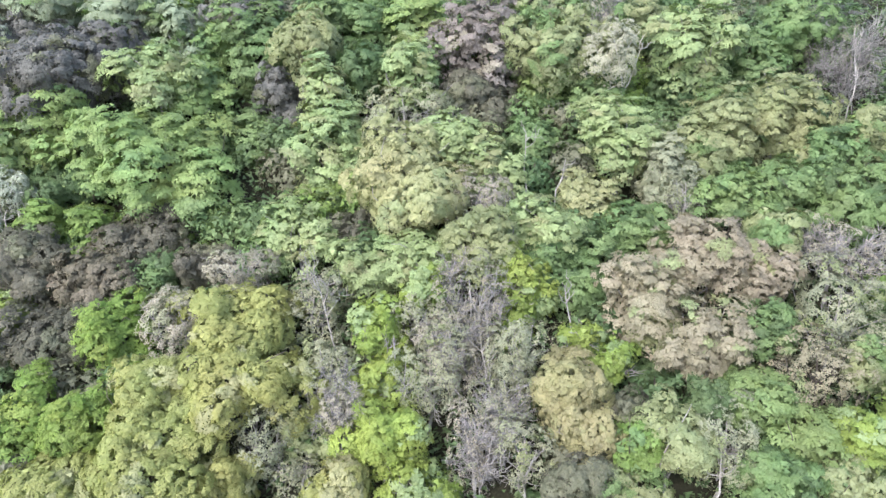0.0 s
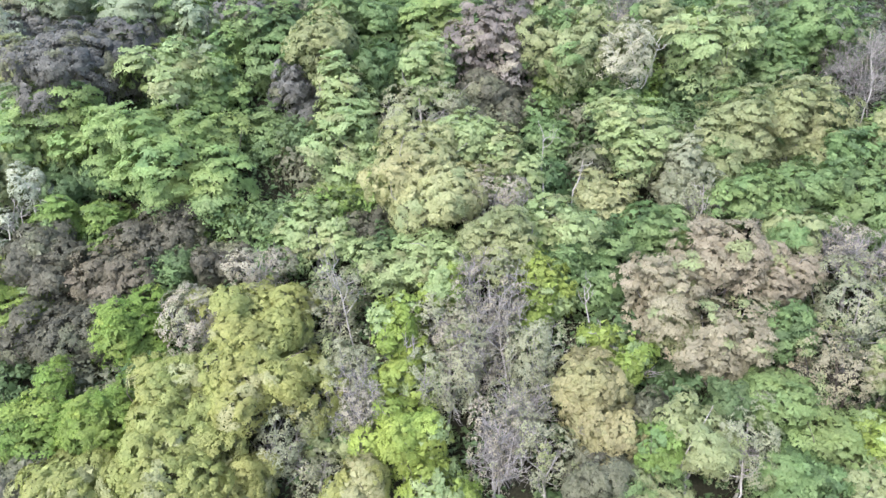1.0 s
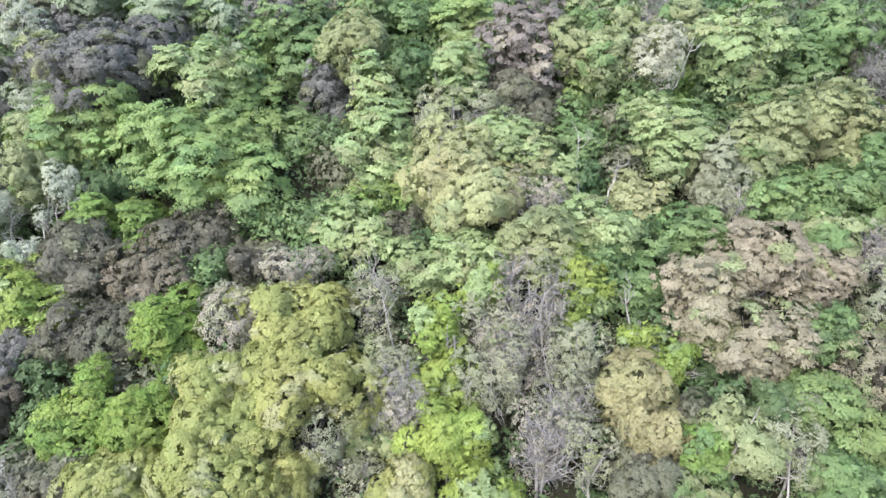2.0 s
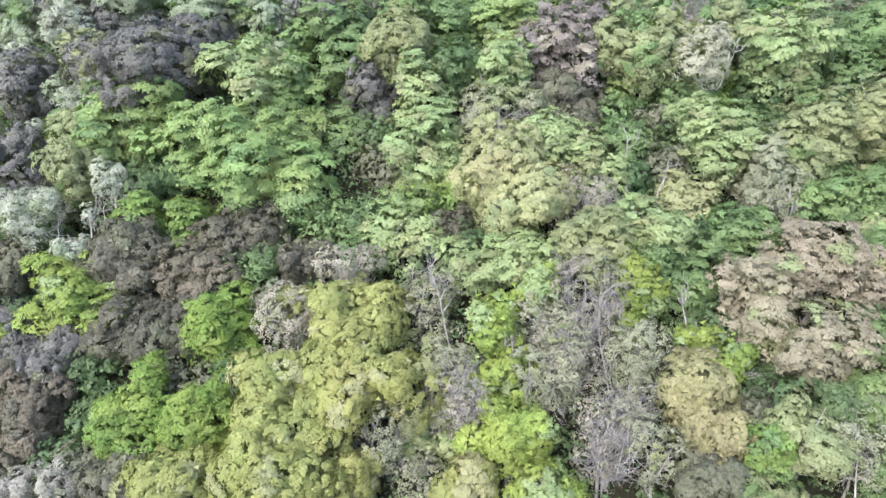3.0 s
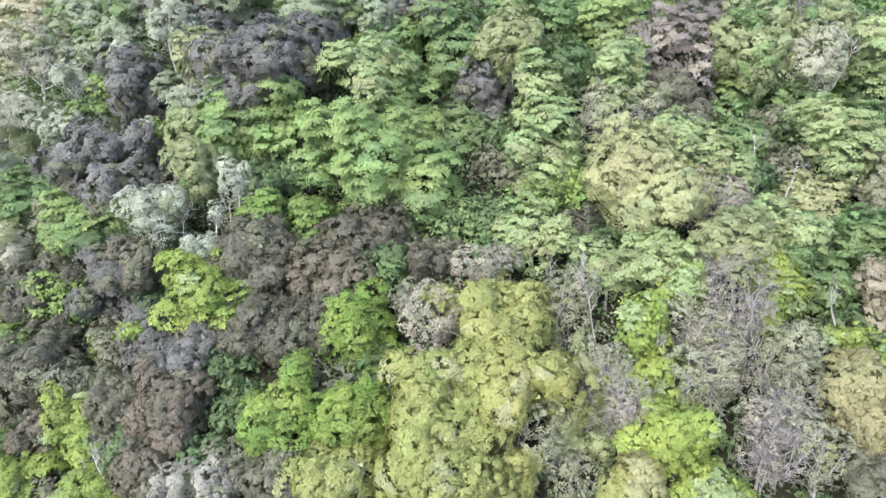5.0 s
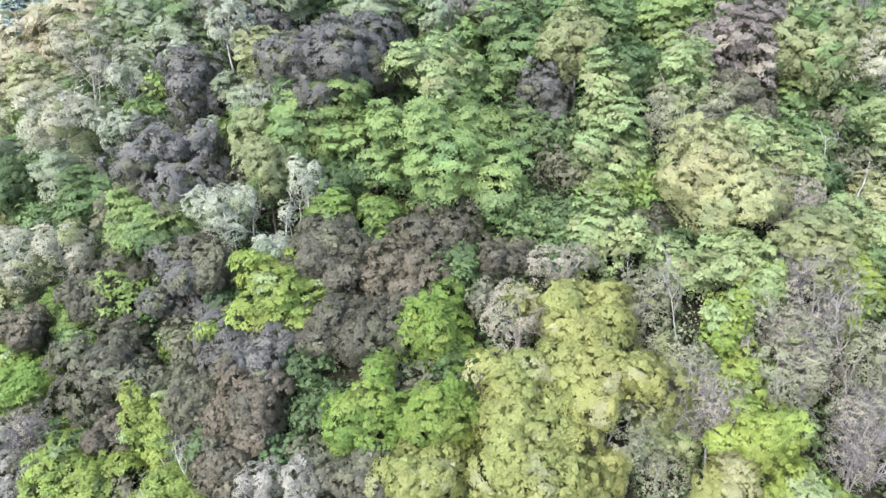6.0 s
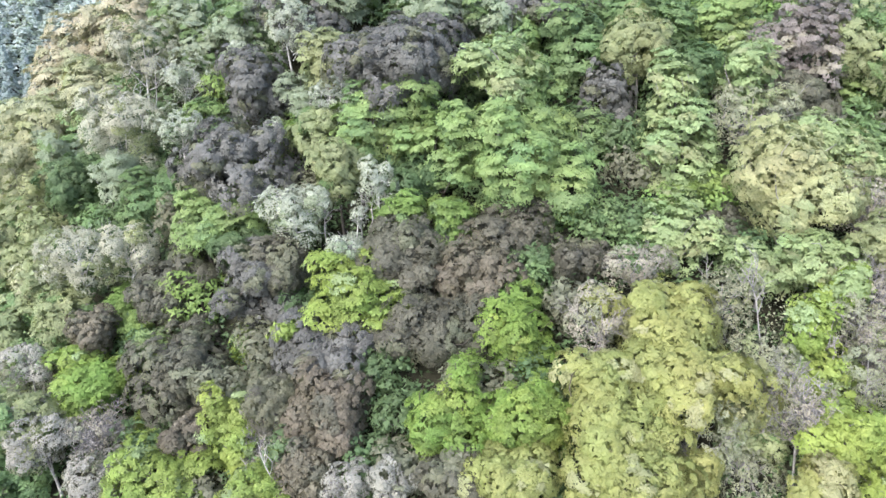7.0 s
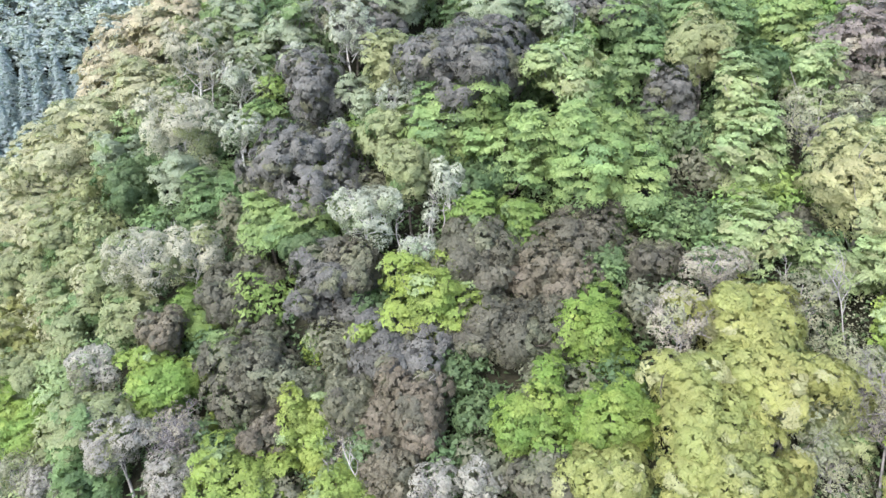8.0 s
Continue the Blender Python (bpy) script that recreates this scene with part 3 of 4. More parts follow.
tree("broadleaf_tree", "tiered", "spring", "dark", 7.2, 50.7, 32.2, 5.6, 5.2, "soft green broadleaf tree with layered sprays beside an olive-green oak")
tree("broadleaf_tree", "soft", "tan", "grey", -53.3, 65.0, 34.2, 5.4, 5.3, "tan-green tree at the slope edge beside a grey-green tree")
tree("evergreen_tree", "dense", "brown", "dark", -24.9, 38.0, 23.7, 6.0, 4.7, "large dark brown-leaved evergreen tree beside a vivid green tree")
tree("broadleaf_tree", "open", "grey", "grey", -2.7, 44.4, 31.6, 6.4, 4.4, "large grey sparsely leaved tree beside a light yellow-green tree")
tree("broadleaf_tree", "tiered", "lime", "grey", -34.6, 32.3, 15.1, 3.7, 7.5, "lime-green tree in new spring leaf beside a reddish-brown evergreen")
tree("broadleaf_tree", "tiered", "fresh", "dark", -21.7, 29.3, 18.6, 4.5, 6.2, "bright green broadleaf tree with layered sprays beside a dark brown evergreen")
tree("broadleaf_tree", "tiered", "mid", "dark", -14.9, 51.1, 31.7, 5.2, 5.3, "mid-green broadleaf tree with layered foliage beside a soft green tree")
tree("flowering_tree", "blossom", "white", "pale", -31.7, 39.5, 26.0, 4.4, 4.0, "white-flowering tree with pale curved branches beside an olive-green oak")
tree("broadleaf_tree", "soft", "ash", "grey", -39.0, 57.4, 35.4, 5.0, 5.2, "grey-green tree with fine soft foliage beside a white-flowering tree")
tree("broadleaf_tree", "soft", "pink", "grey", 13.5, 33.7, 25.9, 5.1, 5.1, "pinkish-brown tree with fine young leaves beside a mid-green tree")
tree("flowering_tree", "blossom", "cream", "pale", -47.7, 42.6, 21.7, 5.3, 4.9, "cream-flowering tree with soft pale crown beside a soft green tree")
tree("broadleaf_tree", "tiered", "vivid", "dark", -44.3, 41.5, 17.8, 5.0, 5.2, "vivid green broadleaf tree with layered sprays beside a reddish-brown evergreen")
tree("broadleaf_tree", "tiered", "fresh", "dark", -18.1, 28.6, 18.7, 4.4, 5.9, "bright green broadleaf tree with layered sprays beside a yellow-green oak")
tree("broadleaf_tree", "tiered", "light", "grey", -19.3, 45.8, 34.1, 5.3, 4.9, "light yellow-green tree in spring leaf beside a soft green tree")
tree("broadleaf_tree", "tiered", "spring", "dark", -1.9, 53.7, 36.6, 5.3, 4.8, "soft green broadleaf tree with layered sprays beside a mid-green tree")
tree("broadleaf_tree", "tiered", "fresh", "dark", -44.0, 36.4, 15.4, 5.1, 5.0, "bright green broadleaf tree with layered sprays beside a lime-green tree")
tree("oak_tree", "puffy", "olive", "dark", 14.5, 53.9, 36.0, 4.6, 5.4, "olive-green oak with rounded leafy clumps beside a bare lilac-grey tree")
tree("broadleaf_tree", "soft", "pink", "grey", 10.3, 32.5, 24.3, 4.7, 5.2, "pinkish-brown tree with fine young leaves beside a pale olive tree")
tree("broadleaf_tree", "tiered", "mid", "dark", -7.8, 53.8, 37.4, 5.8, 4.3, "mid-green broadleaf tree with layered foliage beside a beige-yellow oak")
tree("oak_tree", "puffy", "pale", "grey", -9.3, 48.9, 35.1, 4.5, 5.4, "oak with pale olive young leaves beside a purple-grey evergreen")
tree("broadleaf_tree", "tiered", "beige", "dark", 8.8, 40.1, 26.3, 4.2, 5.8, "tan and yellow-green tree with layered foliage beside a mid-green tree")
tree("broadleaf_tree", "tiered", "mid", "dark", 21.8, 49.9, 34.3, 3.9, 6.1, "mid-green broadleaf tree with layered foliage beside a light yellow-green tree")
tree("broadleaf_tree", "tiered", "lime", "grey", -38.0, 30.5, 13.5, 5.9, 4.0, "lime-green tree in new spring leaf beside a reddish-brown evergreen")
tree("broadleaf_tree", "soft", "ash", "grey", -43.0, 58.7, 33.7, 4.6, 5.1, "grey-green tree with fine soft foliage beside a white-flowering tree")
tree("broadleaf_tree", "soft", "ash", "grey", -54.2, 55.2, 25.5, 4.9, 4.8, "grey-green tree with fine soft foliage beside a dark green tree")
tree("broadleaf_tree", "airy", "lime", "grey", -3.0, 26.4, 19.4, 4.4, 5.3, "lime-green tree with loose airy sprays beside a bare lilac-grey tree")
tree("broadleaf_tree", "tiered", "light", "grey", -7.5, 45.3, 32.4, 3.7, 6.1, "light yellow-green tree in spring leaf beside a dark green tree")
tree("broadleaf_tree", "tiered", "olive", "dark", -56.9, 47.7, 16.9, 5.1, 4.5, "olive-green broadleaf tree with layered sprays beside a soft green tree")
tree("broadleaf_tree", "soft", "pink", "grey", 12.8, 29.6, 22.8, 4.4, 5.1, "pinkish-brown tree with fine young leaves beside a pale olive tree")
tree("oak_tree", "puffy", "yellow", "dark", -13.5, 26.9, 19.7, 5.6, 4.0, "yellow-green oak with rounded leafy clumps beside a grey sparse tree")
tree("oak_tree", "puffy", "olive", "grey", 26.0, 40.9, 30.4, 4.3, 5.2, "oak with olive-green young leaves beside a mid-green tree")
tree("flowering_tree", "blossom", "cream", "pale", 11.4, 47.7, 34.7, 4.4, 5.1, "cream-flowering tree with soft pale crown beside a mid-green tree")
tree("broadleaf_tree", "tiered", "light", "grey", 2.7, 40.9, 28.9, 4.2, 5.3, "light yellow-green tree in spring leaf beside a dusty beige tree")
tree("broadleaf_tree", "soft", "ash", "grey", -33.3, 50.9, 31.3, 4.1, 5.4, "grey-green tree with fine soft foliage beside a purple-grey evergreen")
tree("evergreen_tree", "dense", "purple", "dark", -11.3, 48.1, 31.7, 4.2, 5.3, "purple-grey evergreen tree with dense foliage beside a beige-yellow oak")
tree("broadleaf_tree", "tiered", "spring", "dark", -17.0, 47.9, 32.7, 4.9, 4.5, "soft green broadleaf tree with layered sprays beside a light yellow-green tree")
tree("broadleaf_tree", "tiered", "olive", "dark", -47.9, 33.9, 14.5, 5.3, 4.1, "olive-green broadleaf tree with layered sprays beside a silver-grey flowering tree")
tree("broadleaf_tree", "tiered", "spring", "dark", -38.4, 42.7, 24.3, 5.0, 4.3, "soft green broadleaf tree with layered sprays beside a dark green tree")
tree("bare_tree", "bare", "dusty", "lilac", 1.5, 25.9, 19.6, 3.4, 6.3, "bare lilac-grey tree with tangled twigs beside a vivid green tree")
tree("broadleaf_tree", "tiered", "light", "grey", 5.6, 36.5, 26.2, 4.8, 4.5, "light yellow-green tree in spring leaf beside a mid-green tree")
tree("broadleaf_tree", "tiered", "light", "grey", -8.5, 37.3, 25.7, 4.2, 5.0, "light yellow-green tree in spring leaf beside a dusty beige tree")
tree("broadleaf_tree", "dense", "deep", "dark", 16.2, 49.2, 31.9, 3.7, 5.6, "dark green tree under taller crowns beside a light yellow-green tree")
tree("broadleaf_tree", "tiered", "olive", "dark", -48.1, 41.2, 18.1, 4.7, 4.4, "olive-green broadleaf tree with layered sprays beside a bright green tree")
tree("oak_tree", "puffy", "olive", "dark", -30.8, 46.3, 29.5, 4.9, 4.2, "olive-green oak with rounded leafy clumps beside a white-flowering tree")
tree("broadleaf_tree", "tiered", "mid", "dark", -49.0, 33.7, 10.6, 4.8, 4.3, "mid-green broadleaf tree with layered foliage beside a silver-grey flowering tree")
tree("broadleaf_tree", "airy", "lime", "grey", 4.2, 33.6, 23.7, 3.0, 6.8, "lime-green tree with loose airy sprays beside a bare lilac-grey tree")
tree("flowering_tree", "blossom", "silver", "grey", -46.1, 32.9, 13.9, 4.3, 4.7, "silver-grey flowering tree with rounded crown beside a bright green tree")
tree("oak_tree", "puffy", "yellow", "dark", -13.8, 24.8, 18.6, 5.7, 3.5, "yellow-green oak with rounded leafy clumps beside a grey sparse tree")
tree("broadleaf_tree", "tiered", "light", "grey", -2.3, 47.2, 34.0, 4.4, 4.6, "light yellow-green tree in spring leaf beside a dark green tree")
tree("broadleaf_tree", "dense", "deep", "dark", -24.4, 43.2, 27.3, 5.3, 3.7, "dark green tree under taller crowns beside a soft green tree")
tree("bare_tree", "bare", "dusty", "lilac", 12.0, 54.8, 36.8, 3.9, 4.9, "bare lilac-grey tree with tangled twigs beside an olive-green oak")
tree("broadleaf_tree", "open", "pink", "dark", 17.3, 27.6, 22.2, 4.7, 4.2, "tan-brown tree with open sparse foliage beside an olive-green oak")
tree("broadleaf_tree", "tiered", "olive", "dark", -54.2, 44.0, 15.9, 4.5, 4.2, "olive-green broadleaf tree with layered sprays beside a pale olive tree")
tree("broadleaf_tree", "open", "grey", "grey", -9.6, 28.0, 18.4, 4.0, 4.8, "grey sparsely leaved tree with visible branches beside a yellow-green oak")
tree("broadleaf_tree", "tiered", "spring", "dark", -35.4, 43.0, 24.8, 5.0, 3.9, "soft green broadleaf tree with layered sprays beside a dark green tree")
tree("broadleaf_tree", "soft", "pale", "grey", 1.8, 34.5, 26.7, 4.5, 4.2, "pale olive tree with fine soft foliage beside a dusty beige tree")
tree("broadleaf_tree", "open", "grey", "grey", -0.8, 29.1, 21.5, 3.8, 5.0, "grey sparsely leaved tree with visible branches beside a lime-green tree")
tree("evergreen_tree", "dense", "purple", "dark", -15.3, 54.4, 37.7, 5.8, 3.2, "purple-grey evergreen tree with dense foliage beside a soft green tree")
tree("broadleaf_tree", "tiered", "mid", "dark", 11.3, 37.5, 25.9, 4.7, 4.0, "mid-green broadleaf tree with layered foliage beside a grey sparse tree")
tree("broadleaf_tree", "tiered", "mint", "dark", 16.6, 37.1, 28.0, 4.7, 3.8, "mint-green tree with flat layered sprays beside an olive-green oak")
tree("broadleaf_tree", "soft", "pale", "grey", -31.1, 49.7, 34.1, 3.5, 5.1, "pale olive tree with fine soft foliage beside a grey-green tree")
tree("evergreen_tree", "dense", "brown", "dark", -5.5, 39.7, 25.2, 4.0, 4.4, "dark brown-leaved evergreen tree with dense foliage beside a dark green tree")
tree("broadleaf_tree", "tiered", "light", "grey", -1.7, 35.2, 25.5, 4.5, 4.0, "light yellow-green tree in spring leaf beside a lime-green tree")
tree("oak_tree", "puffy", "olive", "dark", -29.2, 41.7, 28.3, 4.3, 4.1, "olive-green oak with rounded leafy clumps beside a white-flowering tree")
tree("bare_tree", "bare", "dusty", "lilac", 21.1, 34.1, 26.2, 5.1, 3.4, "bare lilac-grey tree with tangled twigs beside an olive-green oak")
tree("oak_tree", "dense", "umber", "dark", -32.0, 32.7, 17.1, 3.7, 4.7, "olive-brown oak with small young leaves beside a bare lilac-grey tree")
tree("flowering_tree", "blossom", "silver", "dark", -41.9, 30.3, 13.0, 4.1, 4.3, "silver-grey flowering tree with rounded crown beside a bare lilac-grey tree")
tree("broadleaf_tree", "open", "grey", "grey", -54.9, 35.9, 8.2, 3.9, 4.3, "grey sparsely leaved tree with visible branches beside a silver-grey flowering tree")
tree("broadleaf_tree", "tiered", "mid", "dark", 19.8, 37.9, 28.2, 4.1, 4.1, "mid-green broadleaf tree with layered sprays beside an olive-green oak")
tree("flowering_tree", "blossom", "cream", "pale", -44.1, 42.9, 21.9, 4.2, 4.0, "cream-flowering tree with soft pale crown beside a dark brown evergreen")
tree("oak_tree", "puffy", "ochre", "dark", 5.3, 27.2, 21.7, 4.3, 4.2, "ochre-tan oak with rounded leafy clumps beside a grey sparse tree")
tree("broadleaf_tree", "tiered", "vivid", "dark", -13.0, 42.4, 24.5, 3.6, 4.5, "young vivid green tree beside a dark brown evergreen")
tree("bare_tree", "bare", "dusty", "lilac", -32.1, 31.8, 14.4, 3.2, 5.2, "bare lilac-grey tree with tangled twigs beside a lime-green tree")
tree("broadleaf_tree", "tiered", "spring", "dark", -17.3, 52.8, 35.0, 3.4, 4.8, "soft green broadleaf tree with layered sprays beside a grey-green tree")
tree("broadleaf_tree", "tiered", "mint", "dark", 14.4, 26.7, 21.4, 4.3, 3.8, "mint-green tree with flat layered sprays beside a dark green tree")
tree("broadleaf_tree", "open", "grey", "grey", 3.3, 29.1, 22.0, 2.9, 5.7, "grey sparsely leaved tree with visible branches beside an ochre oak")
tree("broadleaf_tree", "soft", "ash", "grey", -18.7, 51.4, 35.9, 2.8, 5.7, "grey-green tree with fine soft foliage beside a soft green tree")
tree("flowering_tree", "blossom", "white", "pale", -43.3, 55.0, 31.8, 4.3, 3.8, "white-flowering tree with pale curved branches beside a grey-green tree")
tree("oak_tree", "puffy", "olive", "dark", -7.0, 28.9, 18.4, 3.8, 4.2, "olive-green oak with rounded leafy clumps beside a grey sparse tree")
tree("evergreen_tree", "dense", "brown", "dark", -15.1, 37.8, 23.7, 4.1, 3.9, "dark brown-leaved evergreen tree with dense foliage beside a dark green tree")
tree("broadleaf_tree", "open", "dusty", "grey", 2.1, 38.1, 27.5, 4.0, 4.0, "dusty beige tree with sparse young leaves beside a light yellow-green tree")
tree("broadleaf_tree", "dense", "deep", "dark", -5.6, 47.5, 33.6, 3.5, 4.4, "dark green tree under taller crowns beside a light yellow-green tree")
tree("flowering_tree", "blossom", "silver", "grey", -49.3, 37.4, 16.1, 2.9, 3.0, "silver-grey flowering tree with rounded crown beside a lime-green tree")
tree("oak_tree", "puffy", "yellow", "dark", -14.9, 28.6, 21.1, 4.1, 3.7, "yellow-green oak with rounded leafy clumps beside a bright green tree")
tree("flowering_tree", "blossom", "white", "pale", -34.2, 52.8, 36.0, 3.5, 4.3, "white-flowering tree with pale curved branches beside a purple-grey evergreen")
tree("broadleaf_tree", "tiered", "mid", "dark", 23.2, 40.0, 29.8, 3.5, 4.3, "mid-green broadleaf tree with layered foliage beside a beige-yellow oak")
tree("oak_tree", "puffy", "ochre", "dark", 6.5, 26.5, 20.4, 3.9, 3.4, "ochre-tan oak with rounded leafy clumps beside a lime-green tree")
tree("evergreen_tree", "dense", "brown", "dark", -25.2, 38.0, 24.5, 4.3, 3.5, "dark brown-leaved evergreen tree with dense foliage beside a vivid green tree")
tree("oak_tree", "puffy", "yellow", "dark", -19.1, 26.2, 17.5, 4.6, 3.2, "yellow-green oak with rounded leafy clumps beside a dark brown evergreen")
tree("broadleaf_tree", "tiered", "vivid", "dark", -25.3, 40.4, 25.7, 3.9, 3.8, "young vivid green tree beside a white-flowering tree")
tree("broadleaf_tree", "tiered", "spring", "dark", -40.9, 51.7, 29.0, 3.8, 3.9, "soft green broadleaf tree with layered sprays beside a white-flowering tree")
tree("oak_tree", "puffy", "yellow", "dark", -10.8, 26.2, 17.3, 3.9, 3.8, "yellow-green oak with rounded leafy clumps beside a grey sparse tree")
tree("broadleaf_tree", "tiered", "light", "grey", -4.6, 35.1, 24.6, 4.5, 3.2, "light yellow-green tree in spring leaf beside a grey sparse tree")
tree("broadleaf_tree", "tiered", "mid", "dark", 10.7, 47.8, 31.9, 3.6, 4.0, "mid-green broadleaf tree with layered foliage beside a cream-flowering tree")
tree("broadleaf_tree", "soft", "pale", "grey", 10.0, 25.0, 20.6, 3.3, 4.3, "pale olive tree with fine soft foliage beside a vivid green tree")
tree("broadleaf_tree", "tiered", "light", "grey", 0.3, 41.4, 30.8, 3.6, 4.0, "light yellow-green tree in spring leaf beside a beige-yellow oak")
tree("broadleaf_tree", "soft", "pale", "grey", -51.2, 44.9, 19.2, 3.8, 3.7, "pale olive tree with fine soft foliage beside a soft green tree")
tree("broadleaf_tree", "dense", "deep", "dark", -6.3, 43.2, 26.3, 3.6, 3.8, "dark green tree under taller crowns beside a light yellow-green tree")
tree("broadleaf_tree", "open", "grey", "grey", 12.4, 25.2, 20.5, 3.3, 4.2, "grey sparsely leaved tree with visible branches beside a dark green tree")
tree("broadleaf_tree", "tiered", "vivid", "dark", -15.5, 41.5, 25.0, 2.9, 4.7, "young vivid green tree beside a dark brown evergreen")
tree("broadleaf_tree", "open", "dusty", "grey", -14.1, 32.1, 22.8, 3.6, 3.8, "dusty beige tree with sparse young leaves beside a yellow-green oak")
tree("flowering_tree", "blossom", "white", "pale", -30.2, 45.9, 31.7, 3.6, 3.8, "white-flowering tree with pale curved branches beside an olive-green oak")
tree("broadleaf_tree", "open", "grey", "grey", -6.0, 29.7, 21.3, 3.1, 4.4, "grey sparsely leaved tree with visible branches beside a lime-green tree")
tree("broadleaf_tree", "dense", "deep", "dark", -17.3, 38.3, 23.3, 3.4, 4.0, "dark green tree under taller crowns beside a dark brown evergreen")
tree("broadleaf_tree", "dense", "deep", "dark", 10.9, 31.6, 20.1, 3.6, 3.7, "dark green tree under taller crowns beside a pale olive tree")
tree("broadleaf_tree", "soft", "pink", "grey", 16.7, 32.6, 25.3, 3.5, 3.7, "pinkish-brown tree with fine young leaves beside an olive-green oak")
tree("broadleaf_tree", "tiered", "vivid", "dark", -21.9, 40.2, 25.4, 3.5, 3.8, "young vivid green tree beside a dark brown evergreen")
tree("broadleaf_tree", "tiered", "mint", "dark", 16.1, 25.1, 20.8, 4.1, 3.2, "mint-green tree with flat layered sprays beside a lime-green tree")
tree("broadleaf_tree", "soft", "mid", "grey", 14.4, 23.5, 19.5, 4.3, 3.1, "mid-green tree with fine soft foliage beside an olive-green oak")
tree("broadleaf_tree", "dense", "umber", "dark", 5.9, 24.6, 19.1, 3.9, 3.3, "olive-brown tree under taller crowns beside an olive-green oak")
tree("broadleaf_tree", "tiered", "mid", "dark", 5.9, 44.7, 29.7, 3.9, 3.3, "mid-green broadleaf tree with layered foliage beside a light yellow-green tree")
tree("evergreen_tree", "dense", "russet", "dark", -29.5, 28.5, 15.3, 3.2, 4.0, "reddish-brown evergreen tree with dense young foliage beside a silver-grey flowering tree")
tree("broadleaf_tree", "open", "dusty", "grey", -11.3, 35.4, 24.5, 4.2, 3.0, "dusty beige tree with sparse young leaves beside a yellow-green oak")
tree("broadleaf_tree", "open", "grey", "grey", -7.0, 27.3, 16.8, 3.5, 3.6, "grey sparsely leaved tree with visible branches beside an olive-green oak")
tree("broadleaf_tree", "airy", "lime", "grey", -3.3, 29.8, 20.9, 3.8, 3.3, "lime-green tree with loose airy sprays beside a grey sparse tree")
tree("broadleaf_tree", "airy", "lime", "grey", -3.4, 30.8, 23.1, 3.0, 4.0, "lime-green tree with loose airy sprays beside a grey sparse tree")
tree("evergreen_tree", "dense", "brown", "dark", -21.3, 26.3, 16.8, 3.9, 3.1, "dark brown-leaved evergreen tree with dense foliage beside a yellow-green oak")
tree("evergreen_tree", "dense", "russet", "dark", -37.0, 32.1, 14.9, 3.1, 4.0, "reddish-brown evergreen tree with dense young foliage beside a lime-green tree")
tree("oak_tree", "puffy", "olive", "dark", 7.9, 24.1, 18.7, 5.2, 2.3, "olive-green oak with rounded leafy clumps beside a vivid green tree")
tree("broadleaf_tree", "dense", "deep", "dark", -35.6, 39.9, 23.3, 3.7, 3.2, "dark green tree under taller crowns beside a purple-grey evergreen")
tree("broadleaf_tree", "tiered", "lime", "grey", 18.2, 24.4, 20.9, 3.1, 3.9, "lime-green tree in new spring leaf beside a mint-green tree")
tree("flowering_tree", "blossom", "white", "pale", -42.5, 50.5, 29.0, 3.7, 3.3, "white-flowering tree with pale curved branches beside a soft green tree")
tree("bare_tree", "bare", "dusty", "lilac", -42.8, 33.2, 14.4, 3.7, 3.2, "bare lilac-grey tree with tangled twigs beside a lime-green tree")
tree("evergreen_tree", "dense", "russet", "dark", -45.1, 38.6, 18.1, 3.6, 3.3, "reddish-brown evergreen tree with dense young foliage beside a lime-green tree")
tree("broadleaf_tree", "open", "grey", "grey", -1.0, 31.3, 23.2, 3.2, 3.7, "grey sparsely leaved tree with visible branches beside a lime-green tree")
tree("oak_tree", "puffy", "olive", "dark", 17.9, 35.2, 26.7, 4.2, 2.7, "olive-green oak with rounded leafy clumps beside a mint-green tree")
tree("broadleaf_tree", "open", "grey", "grey", 14.0, 38.2, 27.7, 2.7, 4.0, "grey sparsely leaved tree with visible branches beside a mint-green tree")
tree("broadleaf_tree", "open", "grey", "grey", 3.5, 25.2, 19.7, 2.5, 4.2, "small grey sparsely leaved tree beside a bare lilac-grey tree")
tree("broadleaf_tree", "tiered", "lime", "grey", -32.3, 28.4, 14.6, 3.9, 2.7, "lime-green tree in new spring leaf beside a reddish-brown evergreen")
tree("broadleaf_tree", "tiered", "mint", "dark", -40.6, 37.0, 17.2, 2.2, 4.8, "small mint-green tree with flat layered sprays beside a dark brown evergreen")
tree("broadleaf_tree", "tiered", "mid", "dark", 15.6, 29.7, 23.6, 3.2, 3.2, "mid-green broadleaf tree with layered foliage beside a pinkish-brown tree")
tree("broadleaf_tree", "airy", "lime", "grey", -1.4, 25.1, 18.1, 3.7, 2.6, "lime-green tree with loose airy sprays beside a bare lilac-grey tree")
tree("flowering_tree", "blossom", "white", "pale", -26.7, 40.6, 27.7, 2.5, 3.6, "small white-flowering tree with pale curved branches beside a vivid green tree")
tree("broadleaf_tree", "airy", "lime", "grey", -1.1, 32.7, 24.6, 2.6, 3.4, "small lime-green tree with loose airy sprays beside a grey sparse tree")
tree("broadleaf_tree", "soft", "pale", "grey", 10.9, 31.3, 22.7, 2.9, 3.0, "pale olive tree with fine soft foliage beside a pinkish-brown tree")
tree("bare_tree", "bare", "dusty", "lilac", -5.0, 27.1, 20.3, 2.0, 4.1, "small bare lilac-grey tree with tangled twigs beside a lime-green tree")
tree("oak_tree", "puffy", "olive", "dark", 16.7, 22.8, 19.8, 3.2, 2.4, "olive-green oak with rounded leafy clumps beside a pale olive tree")
